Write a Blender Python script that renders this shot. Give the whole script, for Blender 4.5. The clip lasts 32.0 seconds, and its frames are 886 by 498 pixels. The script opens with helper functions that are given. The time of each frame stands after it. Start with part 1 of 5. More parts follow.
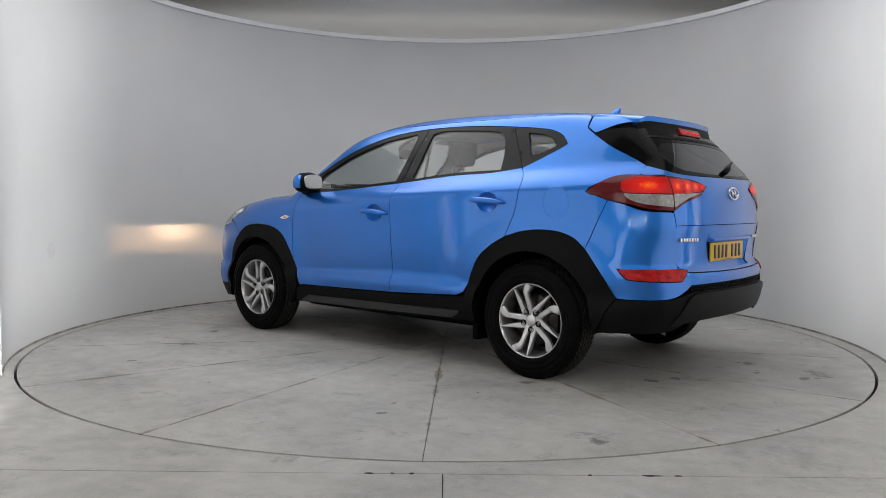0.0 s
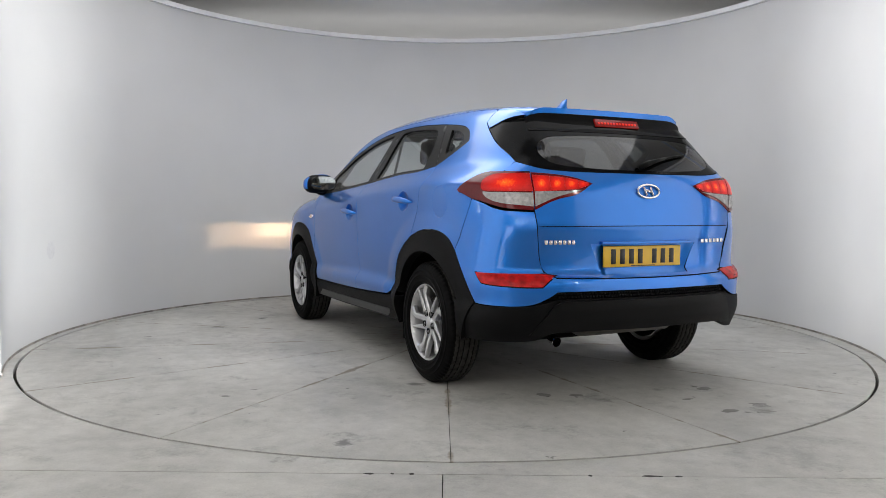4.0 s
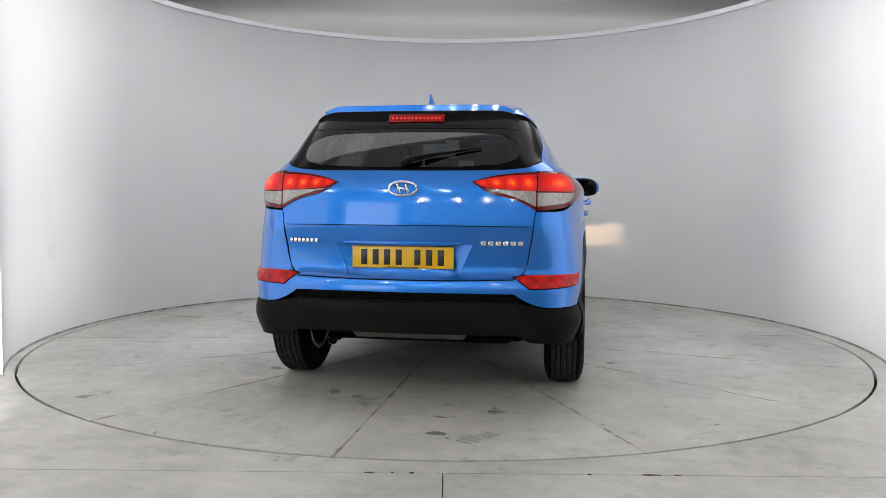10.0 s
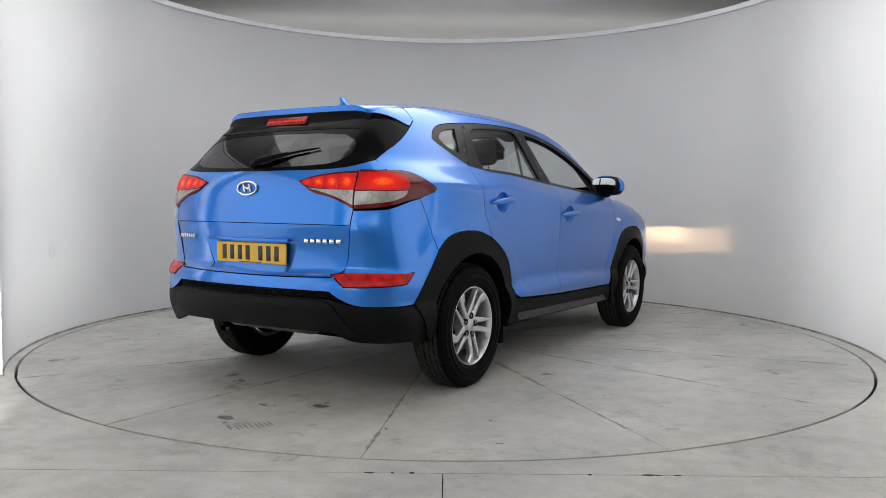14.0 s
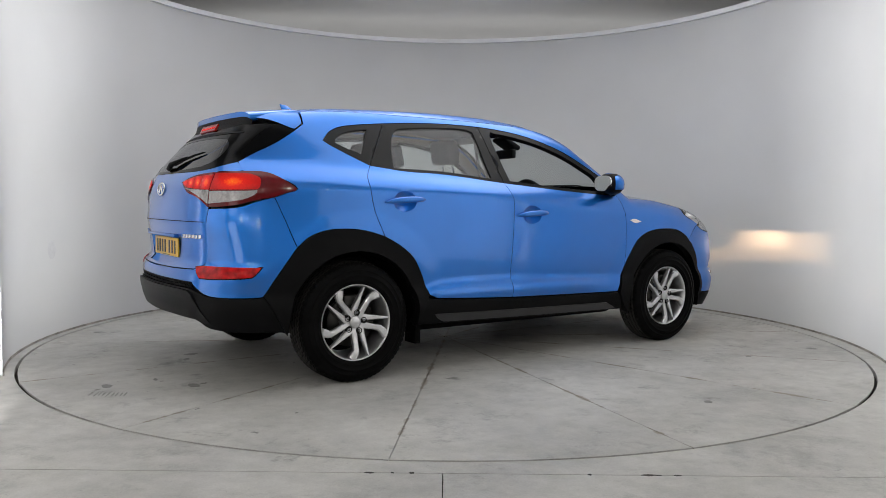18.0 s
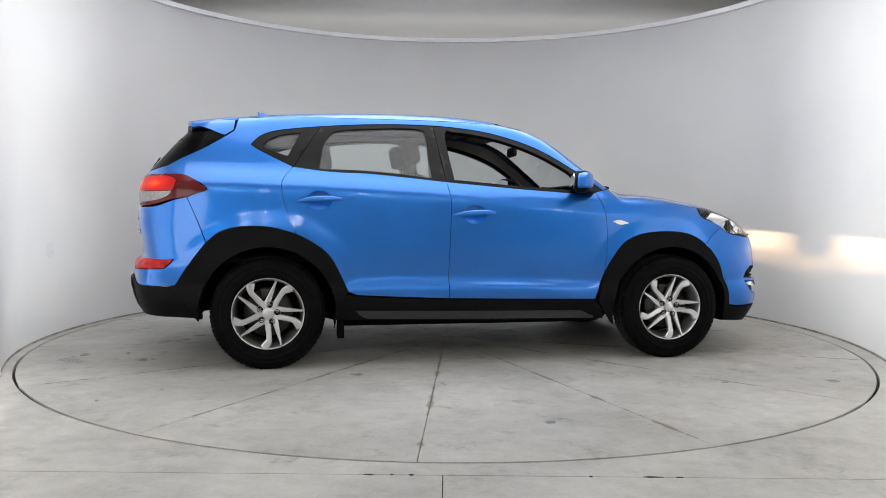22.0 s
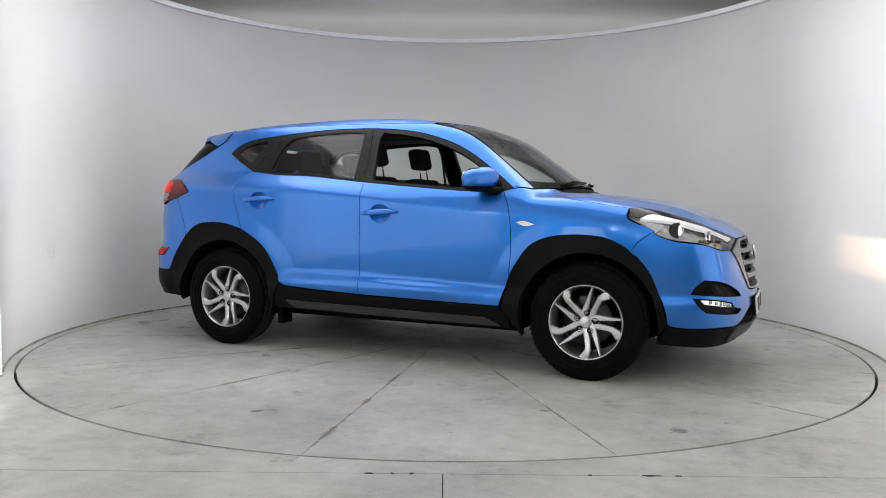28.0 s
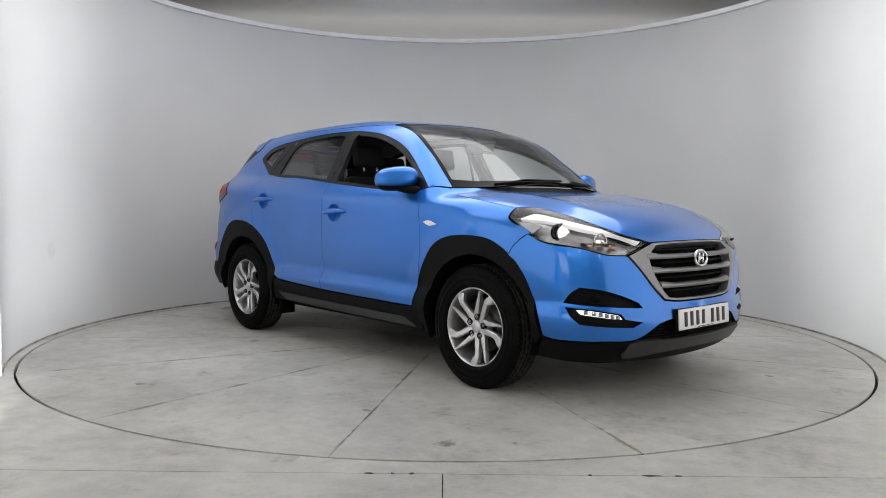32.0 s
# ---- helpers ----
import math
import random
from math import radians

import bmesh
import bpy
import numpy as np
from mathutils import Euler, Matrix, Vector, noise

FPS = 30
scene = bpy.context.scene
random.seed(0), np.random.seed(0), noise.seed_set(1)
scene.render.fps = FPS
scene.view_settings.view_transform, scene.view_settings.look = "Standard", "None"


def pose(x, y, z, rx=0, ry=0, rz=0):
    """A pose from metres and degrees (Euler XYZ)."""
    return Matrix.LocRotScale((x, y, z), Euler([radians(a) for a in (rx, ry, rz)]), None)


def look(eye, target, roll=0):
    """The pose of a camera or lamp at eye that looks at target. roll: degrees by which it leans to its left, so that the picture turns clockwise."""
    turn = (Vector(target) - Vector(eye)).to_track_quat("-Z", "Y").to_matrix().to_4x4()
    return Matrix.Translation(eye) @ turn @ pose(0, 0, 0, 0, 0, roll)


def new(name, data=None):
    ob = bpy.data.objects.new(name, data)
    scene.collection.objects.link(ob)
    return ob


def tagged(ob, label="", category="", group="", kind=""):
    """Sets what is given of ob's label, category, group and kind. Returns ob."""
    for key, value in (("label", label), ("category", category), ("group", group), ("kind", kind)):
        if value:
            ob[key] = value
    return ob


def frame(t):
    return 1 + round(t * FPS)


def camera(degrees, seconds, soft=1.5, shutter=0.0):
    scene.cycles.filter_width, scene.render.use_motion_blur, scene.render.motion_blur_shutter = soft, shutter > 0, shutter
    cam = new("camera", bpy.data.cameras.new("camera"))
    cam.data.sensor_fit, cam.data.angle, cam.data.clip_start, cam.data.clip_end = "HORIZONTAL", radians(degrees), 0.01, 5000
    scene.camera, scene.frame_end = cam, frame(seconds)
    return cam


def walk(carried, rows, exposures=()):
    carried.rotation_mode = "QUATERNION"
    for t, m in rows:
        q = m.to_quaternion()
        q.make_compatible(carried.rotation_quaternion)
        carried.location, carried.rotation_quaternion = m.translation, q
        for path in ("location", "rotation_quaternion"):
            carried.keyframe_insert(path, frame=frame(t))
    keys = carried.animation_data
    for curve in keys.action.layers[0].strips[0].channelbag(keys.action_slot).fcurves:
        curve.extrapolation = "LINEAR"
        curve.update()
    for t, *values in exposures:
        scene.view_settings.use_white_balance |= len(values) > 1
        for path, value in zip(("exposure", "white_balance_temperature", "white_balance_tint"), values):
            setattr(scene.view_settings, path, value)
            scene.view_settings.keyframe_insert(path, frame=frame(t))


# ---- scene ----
import mathutils.geometry as geo

# ---- camera: it stands still before the turntable ----
EYE = (0.0, -6.0247, 1.0392)
YAW, PITCH = -0.0040, 0.0585
AIM = (EYE[0] + math.sin(YAW) * math.cos(PITCH), EYE[1] + math.cos(YAW) * math.cos(PITCH), EYE[2] - math.sin(PITCH))
cam = camera(59.33, 32.0, soft=.8)
GAIN = ((0.0, -0.48), (3.0, -0.17), (6.0, -0.17), (8.0, -0.16), (9.0, -0.06), (10.0, 0.02), (11.0, 0.02), (14.0, -0.17), (17.0, -0.26), (18.0, -0.35), (20.0, -0.40), (21.0, -0.24), (23.0, 0.24), (25.0, 0.4), (28.0, -0.1), (30.0, -0.32), (32.0, -0.18))
# the lens breathes a little as it hunts for focus, which the camera takes up along its line of sight
BREATH = ((0, 0), (3.5, 0), (5.5, .035), (6, .030), (6.5, .018), (7, -.018), (8.5, -.020), (9, -.034), (9.5, -.010), (11, -.010), (11.5, .02), (12, -.095), (12.5, .05), (13, .022), (13.5, .022),
          (14, -.008), (14.5, .03), (16.5, -.008), (19.5, -.008), (20, -.034), (20.5, .004), (21, .016), (22.5, .018), (23, .032), (25.5, .032), (27.5, 0), (32, 0))
GAZE = Vector(AIM) - Vector(EYE)
walk(cam, [(t, look(Vector(EYE) + GAZE * d, Vector(AIM) + GAZE * d, 0.476)) for t, d in BREATH], exposures=GAIN)

# ---- light ----
world = bpy.data.worlds.new("studio_world")
scene.world = world
world.use_nodes = True
world.node_tree.nodes["Background"].inputs["Color"].default_value = (1, 1, 1, 1)
world.node_tree.nodes["Background"].inputs["Strength"].default_value = 0.01


def area(name, at, to, w, h, watts, color=(1, 1, 1)):
    lamp = bpy.data.lights.new(name, "AREA")
    lamp.shape, lamp.size, lamp.size_y, lamp.energy, lamp.color = "RECTANGLE", w, h, watts, color
    ob = new(name, lamp)
    ob.matrix_world = look(at, to)
    return ob


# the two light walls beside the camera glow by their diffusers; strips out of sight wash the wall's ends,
# a bank hangs above the turntable, and unseen lamps are added to brighten the ceiling
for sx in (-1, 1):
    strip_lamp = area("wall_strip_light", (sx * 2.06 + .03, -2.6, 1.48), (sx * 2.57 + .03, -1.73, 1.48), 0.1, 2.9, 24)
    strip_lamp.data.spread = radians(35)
area("ceiling_wash_light", (0, .4, 2.93), (0, .41, 4), 4.6, 1.2, 45)
area("ceiling_fill_light", (0, 5.0, 2.3), (0, 5.01, 4), 7.0, .4, 15)
area("ceiling_fill_light", (0, 3.75, 2.6), (0, 3.76, 4), 6.4, .2, 9)
area("overhead_light", (0, -.6, 3.1), (0, -.59, 0), 4.6, 2.6, 65)
SPOTS = ((-3.4, -4.9, 2.5), (-2.0, -5.5, 2.6), (-.7, -5.9, 2.65), (.7, -5.9, 2.65), (2.0, -5.5, 2.6), (3.4, -4.9, 2.5), (-1.5, -6.9, 2.15), (-.5, -7.1, 2.2), (.5, -7.1, 2.2), (1.5, -6.9, 2.15))


# ---- materials ----
def mat(name, color, rough=.5, metal=0.0, coat=0.0, bump=0.0, scale=40.0, vary=0.0, vscale=3.0, emit=None, power=0.0, spec=.5, detail=4.0):
    m = bpy.data.materials.new(name)
    m.use_nodes = True
    nt = m.node_tree
    b = nt.nodes["Principled BSDF"]
    b.inputs["Base Color"].default_value = (*color, 1)
    b.inputs["Roughness"].default_value = rough
    b.inputs["Metallic"].default_value = metal
    b.inputs["Coat Weight"].default_value = coat
    b.inputs["Coat Roughness"].default_value = .06
    b.inputs["Specular IOR Level"].default_value = spec
    if emit:
        b.inputs["Emission Color"].default_value = (*emit, 1)
        b.inputs["Emission Strength"].default_value = power
    co = nt.nodes.new("ShaderNodeTexCoord")
    if vary:
        n1 = nt.nodes.new("ShaderNodeTexNoise")
        n1.inputs["Scale"].default_value, n1.inputs["Detail"].default_value = vscale, 6
        r = nt.nodes.new("ShaderNodeMapRange")
        r.inputs["From Min"].default_value, r.inputs["From Max"].default_value = .3, .7
        r.inputs["To Min"].default_value, r.inputs["To Max"].default_value = 1 - vary, 1 + vary
        mx = nt.nodes.new("ShaderNodeMix")
        mx.data_type, mx.blend_type = "RGBA", "MULTIPLY"
        mx.inputs["Factor"].default_value = 1
        mx.inputs["A"].default_value = (*color, 1)
        nt.links.new(co.outputs["Object"], n1.inputs["Vector"])
        nt.links.new(n1.outputs["Fac"], r.inputs["Value"])
        nt.links.new(r.outputs["Result"], mx.inputs["B"])
        nt.links.new(mx.outputs["Result"], b.inputs["Base Color"])
    if bump:
        n2 = nt.nodes.new("ShaderNodeTexNoise")
        n2.inputs["Scale"].default_value, n2.inputs["Detail"].default_value = scale, detail
        bp = nt.nodes.new("ShaderNodeBump")
        bp.inputs["Strength"].default_value, bp.inputs["Distance"].default_value = bump, .002
        nt.links.new(co.outputs["Object"], n2.inputs["Vector"])
        nt.links.new(n2.outputs["Fac"], bp.inputs["Height"])
        nt.links.new(bp.outputs["Normal"], b.inputs["Normal"])
    return m


def glass(name, tint, gloss=.06):
    m = bpy.data.materials.new(name)
    m.use_nodes = True
    nt = m.node_tree
    nt.nodes.remove(nt.nodes["Principled BSDF"])
    tr, gl = nt.nodes.new("ShaderNodeBsdfTransparent"), nt.nodes.new("ShaderNodeBsdfGlossy")
    tr.inputs["Color"].default_value = (*tint, 1)
    gl.inputs["Roughness"].default_value = .01
    fr, mx = nt.nodes.new("ShaderNodeLayerWeight"), nt.nodes.new("ShaderNodeMixShader")
    fr.inputs["Blend"].default_value = .5
    pw, ma = nt.nodes.new("ShaderNodeMath"), nt.nodes.new("ShaderNodeMath")
    pw.operation, ma.operation = "POWER", "MULTIPLY_ADD"
    pw.inputs[1].default_value = 4.5
    ma.inputs[1].default_value, ma.inputs[2].default_value = 1 - gloss, gloss
    nt.links.new(fr.outputs["Facing"], pw.inputs[0])
    nt.links.new(pw.outputs[0], ma.inputs[0])
    nt.links.new(ma.outputs[0], mx.inputs["Fac"])
    nt.links.new(tr.outputs["BSDF"], mx.inputs[1])
    nt.links.new(gl.outputs["BSDF"], mx.inputs[2])
    nt.links.new(mx.outputs["Shader"], nt.nodes["Material Output"].inputs["Surface"])
    return m


PAINT = mat("blue_metallic_paint", (.010, .165, .60), .40, .90, 1.0, .02, 900, .05, 2.5)
PAINT.node_tree.nodes["Principled BSDF"].inputs["Coat Roughness"].default_value = .09
PLASTIC = mat("black_textured_plastic", (.0042, .0042, .0046), .5, 0, 0, .25, 700, .12, 6, spec=.08)
PLASTIC2 = mat("grey_black_plastic", (.005, .005, .0054), .42, 0, 0, .25, 700, .12, 6, spec=.12)
GLOSS = mat("gloss_black", (.0022, .0022, .0025), .12, spec=.06)
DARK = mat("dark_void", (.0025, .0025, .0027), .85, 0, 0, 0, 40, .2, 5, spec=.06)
RUBBER = mat("tyre_rubber", (.0036, .0036, .0038), .6, 0, 0, .35, 260, .3, 14, spec=.05)
GAP_SHADE = mat("panel_gap_shade", (.004, .004, .004), .8, spec=.1)
ALLOY = mat("silver_alloy", (.60, .60, .61), .33, .88, .3, .05, 500, .05, 20)
STEEL = mat("brake_steel", (.05, .048, .046), .4, .9, 0, .1, 200, .2, 30)
CHROME = mat("chrome", (.8, .8, .82), .07, 1)
SATIN = mat("satin_silver", (.23, .23, .235), .35, .6, 0, .05, 400, .05, 10)
GREYTRIM = mat("grey_sill_trim", (.03, .03, .032), .38, .2, 0, .1, 300, .1, 8)
GLASS = glass("window_glass", (.80, .84, .83), .085)
TINT = glass("rear_tinted_glass", (.11, .115, .115))
CLEAR = glass("clear_lens", (.95, .95, .95))
FABRIC = mat("dark_grey_fabric", (.016, .016, .017), .9, 0, 0, .5, 500, .2, 20, spec=.2)
LINER = mat("grey_headliner", (.22, .215, .21), .9, 0, 0, .2, 300, .06, 9)
CABIN = mat("dark_cabin_plastic", (.012, .012, .013), .6, 0, 0, .2, 400, .1, 9, spec=.3)


# ---- making meshes ----
def solid(name, verts, faces, sharp=(), smooth=True):
    me = bpy.data.meshes.new(name)
    me.from_pydata([tuple(map(float, v)) for v in verts], [], [tuple(map(int, f)) for f in faces])
    me.polygons.foreach_set("use_smooth", [smooth] * len(me.polygons))
    if len(sharp):
        marks = {tuple(sorted(map(int, e))) for e in sharp}
        me.edges.foreach_set("use_edge_sharp", [tuple(sorted(e.vertices)) in marks for e in me.edges])
    me.update()
    return me


def part(name, data, material, parent, label=""):
    """Links a mesh or a bmesh as one object under a thing or a part."""
    if isinstance(data, bmesh.types.BMesh):
        me = bpy.data.meshes.new(name)
        data.to_mesh(me)
        data.free()
        data = me
    ob = new(name, data)
    if material and not data.materials:
        data.materials.append(material)
    ob.parent = parent
    if label:
        ob["label"] = label
    return ob


def bm_box(bm, x0, x1, y0, y1, z0, z1, bevel=0.0, seg=2, m=None):
    vs = [bm.verts.new((x, y, z)) for x in (x0, x1) for y in (y0, y1) for z in (z0, z1)]
    for f in ((0, 1, 3, 2), (4, 6, 7, 5), (0, 4, 5, 1), (2, 3, 7, 6), (0, 2, 6, 4), (1, 5, 7, 3)):
        bm.faces.new([vs[i] for i in f])
    if bevel:
        ed = [e for e in bm.edges if e.verts[0] in vs and e.verts[1] in vs]
        made = bmesh.ops.bevel(bm, geom=ed, offset=bevel, segments=seg, affect="EDGES", profile=.6)
        vs = list({v for f in made["faces"] for v in f.verts} | {v for v in vs if v.is_valid})
    if m:
        bmesh.ops.transform(bm, matrix=m, verts=vs)
    return vs


def box(x0, x1, y0, y1, z0, z1, bevel=0.0, seg=2, m=None):
    bm = bmesh.new()
    bm_box(bm, x0, x1, y0, y1, z0, z1, bevel, seg, m)
    for f in bm.faces:
        f.smooth = bevel > 0
    return bm


def lathe(prof, n=48, axis="y", a0=0.0, a1=2 * math.pi, wob=None):
    """Revolves a profile of (radius, along) about an axis."""
    full = abs(a1 - a0 - 2 * math.pi) < 1e-6
    cnt = n if full else n + 1
    vs, fs = [], []
    for i in range(cnt):
        a = a0 + (a1 - a0) * i / n
        for j, (r, h) in enumerate(prof):
            if wob:
                r = r + wob(i, j)
            c, s = r * math.cos(a), r * math.sin(a)
            vs.append((c, h, s) if axis == "y" else ((c, s, h) if axis == "z" else (h, c, s)))
    k = len(prof)
    for i in range(n):
        i2 = (i + 1) % cnt
        for j in range(k - 1):
            fs.append((i * k + j, i * k + j + 1, i2 * k + j + 1, i2 * k + j))
    return vs, fs


def tube(pts, r, n=8, close=False):
    pts = [Vector(p) for p in pts]
    vs, fs = [], []
    for i, p in enumerate(pts):
        t = (pts[(i + 1) % len(pts)] - pts[i - 1]) if close or 0 < i < len(pts) - 1 else (pts[1] - pts[0] if i == 0 else pts[-1] - pts[-2])
        q = t.to_track_quat("Z", "Y").to_matrix()
        rr = r[i] if isinstance(r, (list, tuple)) else r
        for j in range(n):
            a = 2 * math.pi * j / n
            vs.append(p + q @ Vector((rr * math.cos(a), rr * math.sin(a), 0)))
    m = len(pts)
    for i in range(m if close else m - 1):
        for j in range(n):
            fs.append((i * n + j, i * n + (j + 1) % n, ((i + 1) % m) * n + (j + 1) % n, ((i + 1) % m) * n + j))
    if not close:
        fs += [tuple(range(n))[::-1], tuple((m - 1) * n + j for j in range(n))]
    return vs, fs


# ---- the studio: floor, turntable, round wall, ceiling ----
def concrete(name, base, stain, seed, middle_and_joints=False):
    m = bpy.data.materials.new(name)
    m.use_nodes = True
    nt = m.node_tree
    b = nt.nodes["Principled BSDF"]
    co = nt.nodes.new("ShaderNodeTexCoord")
    mp = nt.nodes.new("ShaderNodeMapping")
    mp.inputs["Location"].default_value = (seed, seed * .7, 0)
    nt.links.new(co.outputs["Object"], mp.inputs["Vector"])

    def noise_tex(scale, detail, rough=.6):
        n = nt.nodes.new("ShaderNodeTexNoise")
        n.inputs["Scale"].default_value, n.inputs["Detail"].default_value, n.inputs["Roughness"].default_value = scale, detail, rough
        nt.links.new(mp.outputs["Vector"], n.inputs["Vector"])
        return n

    def ramp(src, pts):
        r = nt.nodes.new("ShaderNodeValToRGB")
        e = r.color_ramp.elements
        e[0].position, e[0].color = min(1, pts[0][0]), (*[pts[0][1]] * 3, 1)
        e[1].position, e[1].color = pts[1][0], (*[pts[1][1]] * 3, 1)
        nt.links.new(src, r.inputs["Fac"])
        return r.outputs["Color"]

    def mult(a, b2, fac=1.0):
        x = nt.nodes.new("ShaderNodeMix")
        x.data_type, x.blend_type = "RGBA", "MULTIPLY"
        x.inputs["Factor"].default_value = fac
        nt.links.new(a, x.inputs["A"])
        nt.links.new(b2, x.inputs["B"])
        return x.outputs["Result"]

    rgb = nt.nodes.new("ShaderNodeRGB")
    rgb.outputs[0].default_value = (*base, 1)
    c = mult(rgb.outputs[0], ramp(noise_tex(1.1, 6).outputs["Fac"], ((.35, .80), (.65, 1.08))))
    c = mult(c, ramp(noise_tex(9, 8, .7).outputs["Fac"], ((.3, .84), (.7, 1.08))))
    c = mult(c, ramp(noise_tex(120, 3).outputs["Fac"], ((.3, .93), (.7, 1.05))))
    c = mult(c, ramp(noise_tex(3.3, 10, .75).outputs["Fac"], ((.31, stain), (.43, 1.0))))
    # scuffs and fine specks
    c = mult(c, ramp(noise_tex(1.7, 12, .82).outputs["Fac"], ((.36, .70), (.47, 1.0))), .8)
    c = mult(c, ramp(noise_tex(38, 5, .7).outputs["Fac"], ((.27, .62), (.37, 1.0))))
    # drips and spots with ragged edges
    for vs_scale, lo, hi in ((1.3, .045, .075), (3.1, .03, .05)):
        wob = nt.nodes.new("ShaderNodeVectorMath")
        wob.operation = "MULTIPLY_ADD"
        wob.inputs[1].default_value = (.22, .22, .22)
        nt.links.new(noise_tex(7, 5).outputs["Color"], wob.inputs[0])
        nt.links.new(mp.outputs["Vector"], wob.inputs[2])
        vo = nt.nodes.new("ShaderNodeTexVoronoi")
        vo.inputs["Scale"].default_value = vs_scale
        nt.links.new(wob.outputs["Vector"], vo.inputs["Vector"])
        c = mult(c, ramp(vo.outputs["Distance"], ((lo, stain * .7), (hi, 1.0))), 1.0)
    if middle_and_joints:
        # darker towards the turntable's middle, with a noisy edge
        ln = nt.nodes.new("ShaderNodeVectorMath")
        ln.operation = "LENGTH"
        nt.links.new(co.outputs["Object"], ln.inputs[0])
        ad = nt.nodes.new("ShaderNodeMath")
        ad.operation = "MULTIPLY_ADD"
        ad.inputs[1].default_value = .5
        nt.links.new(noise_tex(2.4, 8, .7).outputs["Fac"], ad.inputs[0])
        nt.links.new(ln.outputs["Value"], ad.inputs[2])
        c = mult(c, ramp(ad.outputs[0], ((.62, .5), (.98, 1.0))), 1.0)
        # brown dirt along the joints between the plates
        sep = nt.nodes.new("ShaderNodeSeparateXYZ")
        nt.links.new(co.outputs["Object"], sep.inputs[0])

        def calc(op, a, b2=None):
            m2 = nt.nodes.new("ShaderNodeMath")
            m2.operation = op
            for sock, val in zip(m2.inputs, (a, b2)):
                if val is None:
                    continue
                if isinstance(val, (int, float)):
                    sock.default_value = val
                else:
                    nt.links.new(val, sock)
            return m2.outputs[0]

        turn = calc("MULTIPLY", calc("ARCTAN2", sep.outputs["Y"], sep.outputs["X"]), 14 / (2 * math.pi))
        off = calc("MULTIPLY", calc("PINGPONG", turn, .5), calc("MULTIPLY", ln.outputs["Value"], 2 * math.pi / 14))
        wide = calc("MULTIPLY", calc("SUBTRACT", noise_tex(3, 6, .7).outputs["Fac"], .44), .14)
        dirt = calc("MULTIPLY", calc("SUBTRACT", wide, off), 60)
        dirt = calc("MINIMUM", calc("MAXIMUM", dirt, 0), .7)
        br = nt.nodes.new("ShaderNodeMix")
        br.data_type = "RGBA"
        br.inputs["B"].default_value = (.17, .135, .085, 1)
        nt.links.new(dirt, br.inputs["Factor"])
        nt.links.new(c, br.inputs["A"])
        c = br.outputs["Result"]
    nt.links.new(c, b.inputs["Base Color"])
    rr = ramp(noise_tex(5, 6).outputs["Fac"], ((.3, .38), (.7, .62)))
    nt.links.new(rr, b.inputs["Roughness"])
    b.inputs["Specular IOR Level"].default_value = .3
    bp = nt.nodes.new("ShaderNodeBump")
    bp.inputs["Strength"].default_value, bp.inputs["Distance"].default_value = .12, .003
    nt.links.new(noise_tex(60, 6).outputs["Fac"], bp.inputs["Height"])
    nt.links.new(bp.outputs["Normal"], b.inputs["Normal"])
    return m


FLOOR = concrete("painted_concrete", (.475, .468, .44), .74, 3.0)
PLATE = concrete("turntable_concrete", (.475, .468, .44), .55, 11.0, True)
GROOVE = mat("dark_groove", (.02, .017, .012), .9)
WALL = mat("white_wall_paint", (.62, .62, .62), .75, 0, 0, .15, 18, .03, 1.2)
CEIL = mat("ceiling_paint", (.80, .79, .78), .9, 0, 0, .1, 30, .04, 1.0)
TRIM = mat("white_trim", (.86, .86, .87), .45, 0, 0, 0, 40, .03, 5)

TABLE_R, WALL_R, HEAD, CEIL_Z = 2.936, 3.05, 2.885, 3.3
DISC_N = 112


def slab_mesh(name, outer, inner=None, top=0.0, thick=.03):
    """A flat slab with an outline, and where given a round opening."""
    polys = [np.array(outer, float)] + ([np.array(inner, float)] if inner is not None else [])
    pts = np.concatenate(polys)
    edges, k = [], 0
    for q in polys:
        edges += [(k + i, k + (i + 1) % len(q)) for i in range(len(q))]
        k += len(q)
    out = geo.delaunay_2d_cdt([Vector(q) for q in pts], edges, [], 0, 1e-6)
    v = np.array([tuple(q) for q in out[0]])
    tri = []
    for f in out[2]:
        c = v[list(f)].mean(0)
        r_in = inner is not None and math.hypot(*c) < np.hypot(*polys[1].T).min() * 1.0
        if not r_in and c[0] > polys[0][:, 0].min():
            tri.append(tuple(f))
    vs = [(x, y, top) for x, y in v] + [(x, y, top - thick) for x, y in v]
    fs = list(tri)
    n = len(v)
    for a, b in edges:
        fs.append((a, a + n, b + n, b))
    return solid(name, vs, fs, smooth=False)


floor = tagged(new("floor", slab_mesh("floor", [(-7, -10), (7, -10), (7, 7), (-7, 7)], top=-.032)), "dark bed under worn grey concrete floor slabs", "floor", kind="structure")
floor.data.materials.append(GROOVE)
ring = [(2.954 * math.cos(2 * math.pi * i / 160), 2.954 * math.sin(2 * math.pi * i / 160)) for i in range(160)]
part("slab", slab_mesh("slab", [(-7, -3.085), (7, -3.085), (7, 7), (-7, 7)], ring), FLOOR, floor)
part("slab", slab_mesh("slab", [(-7, -10), (-.008, -10), (-.008, -3.090), (-7, -3.090)]), FLOOR, floor)
part("slab", slab_mesh("slab", [(-.004, -10), (7, -10), (7, -3.090), (-.004, -3.090)]), FLOOR, floor)

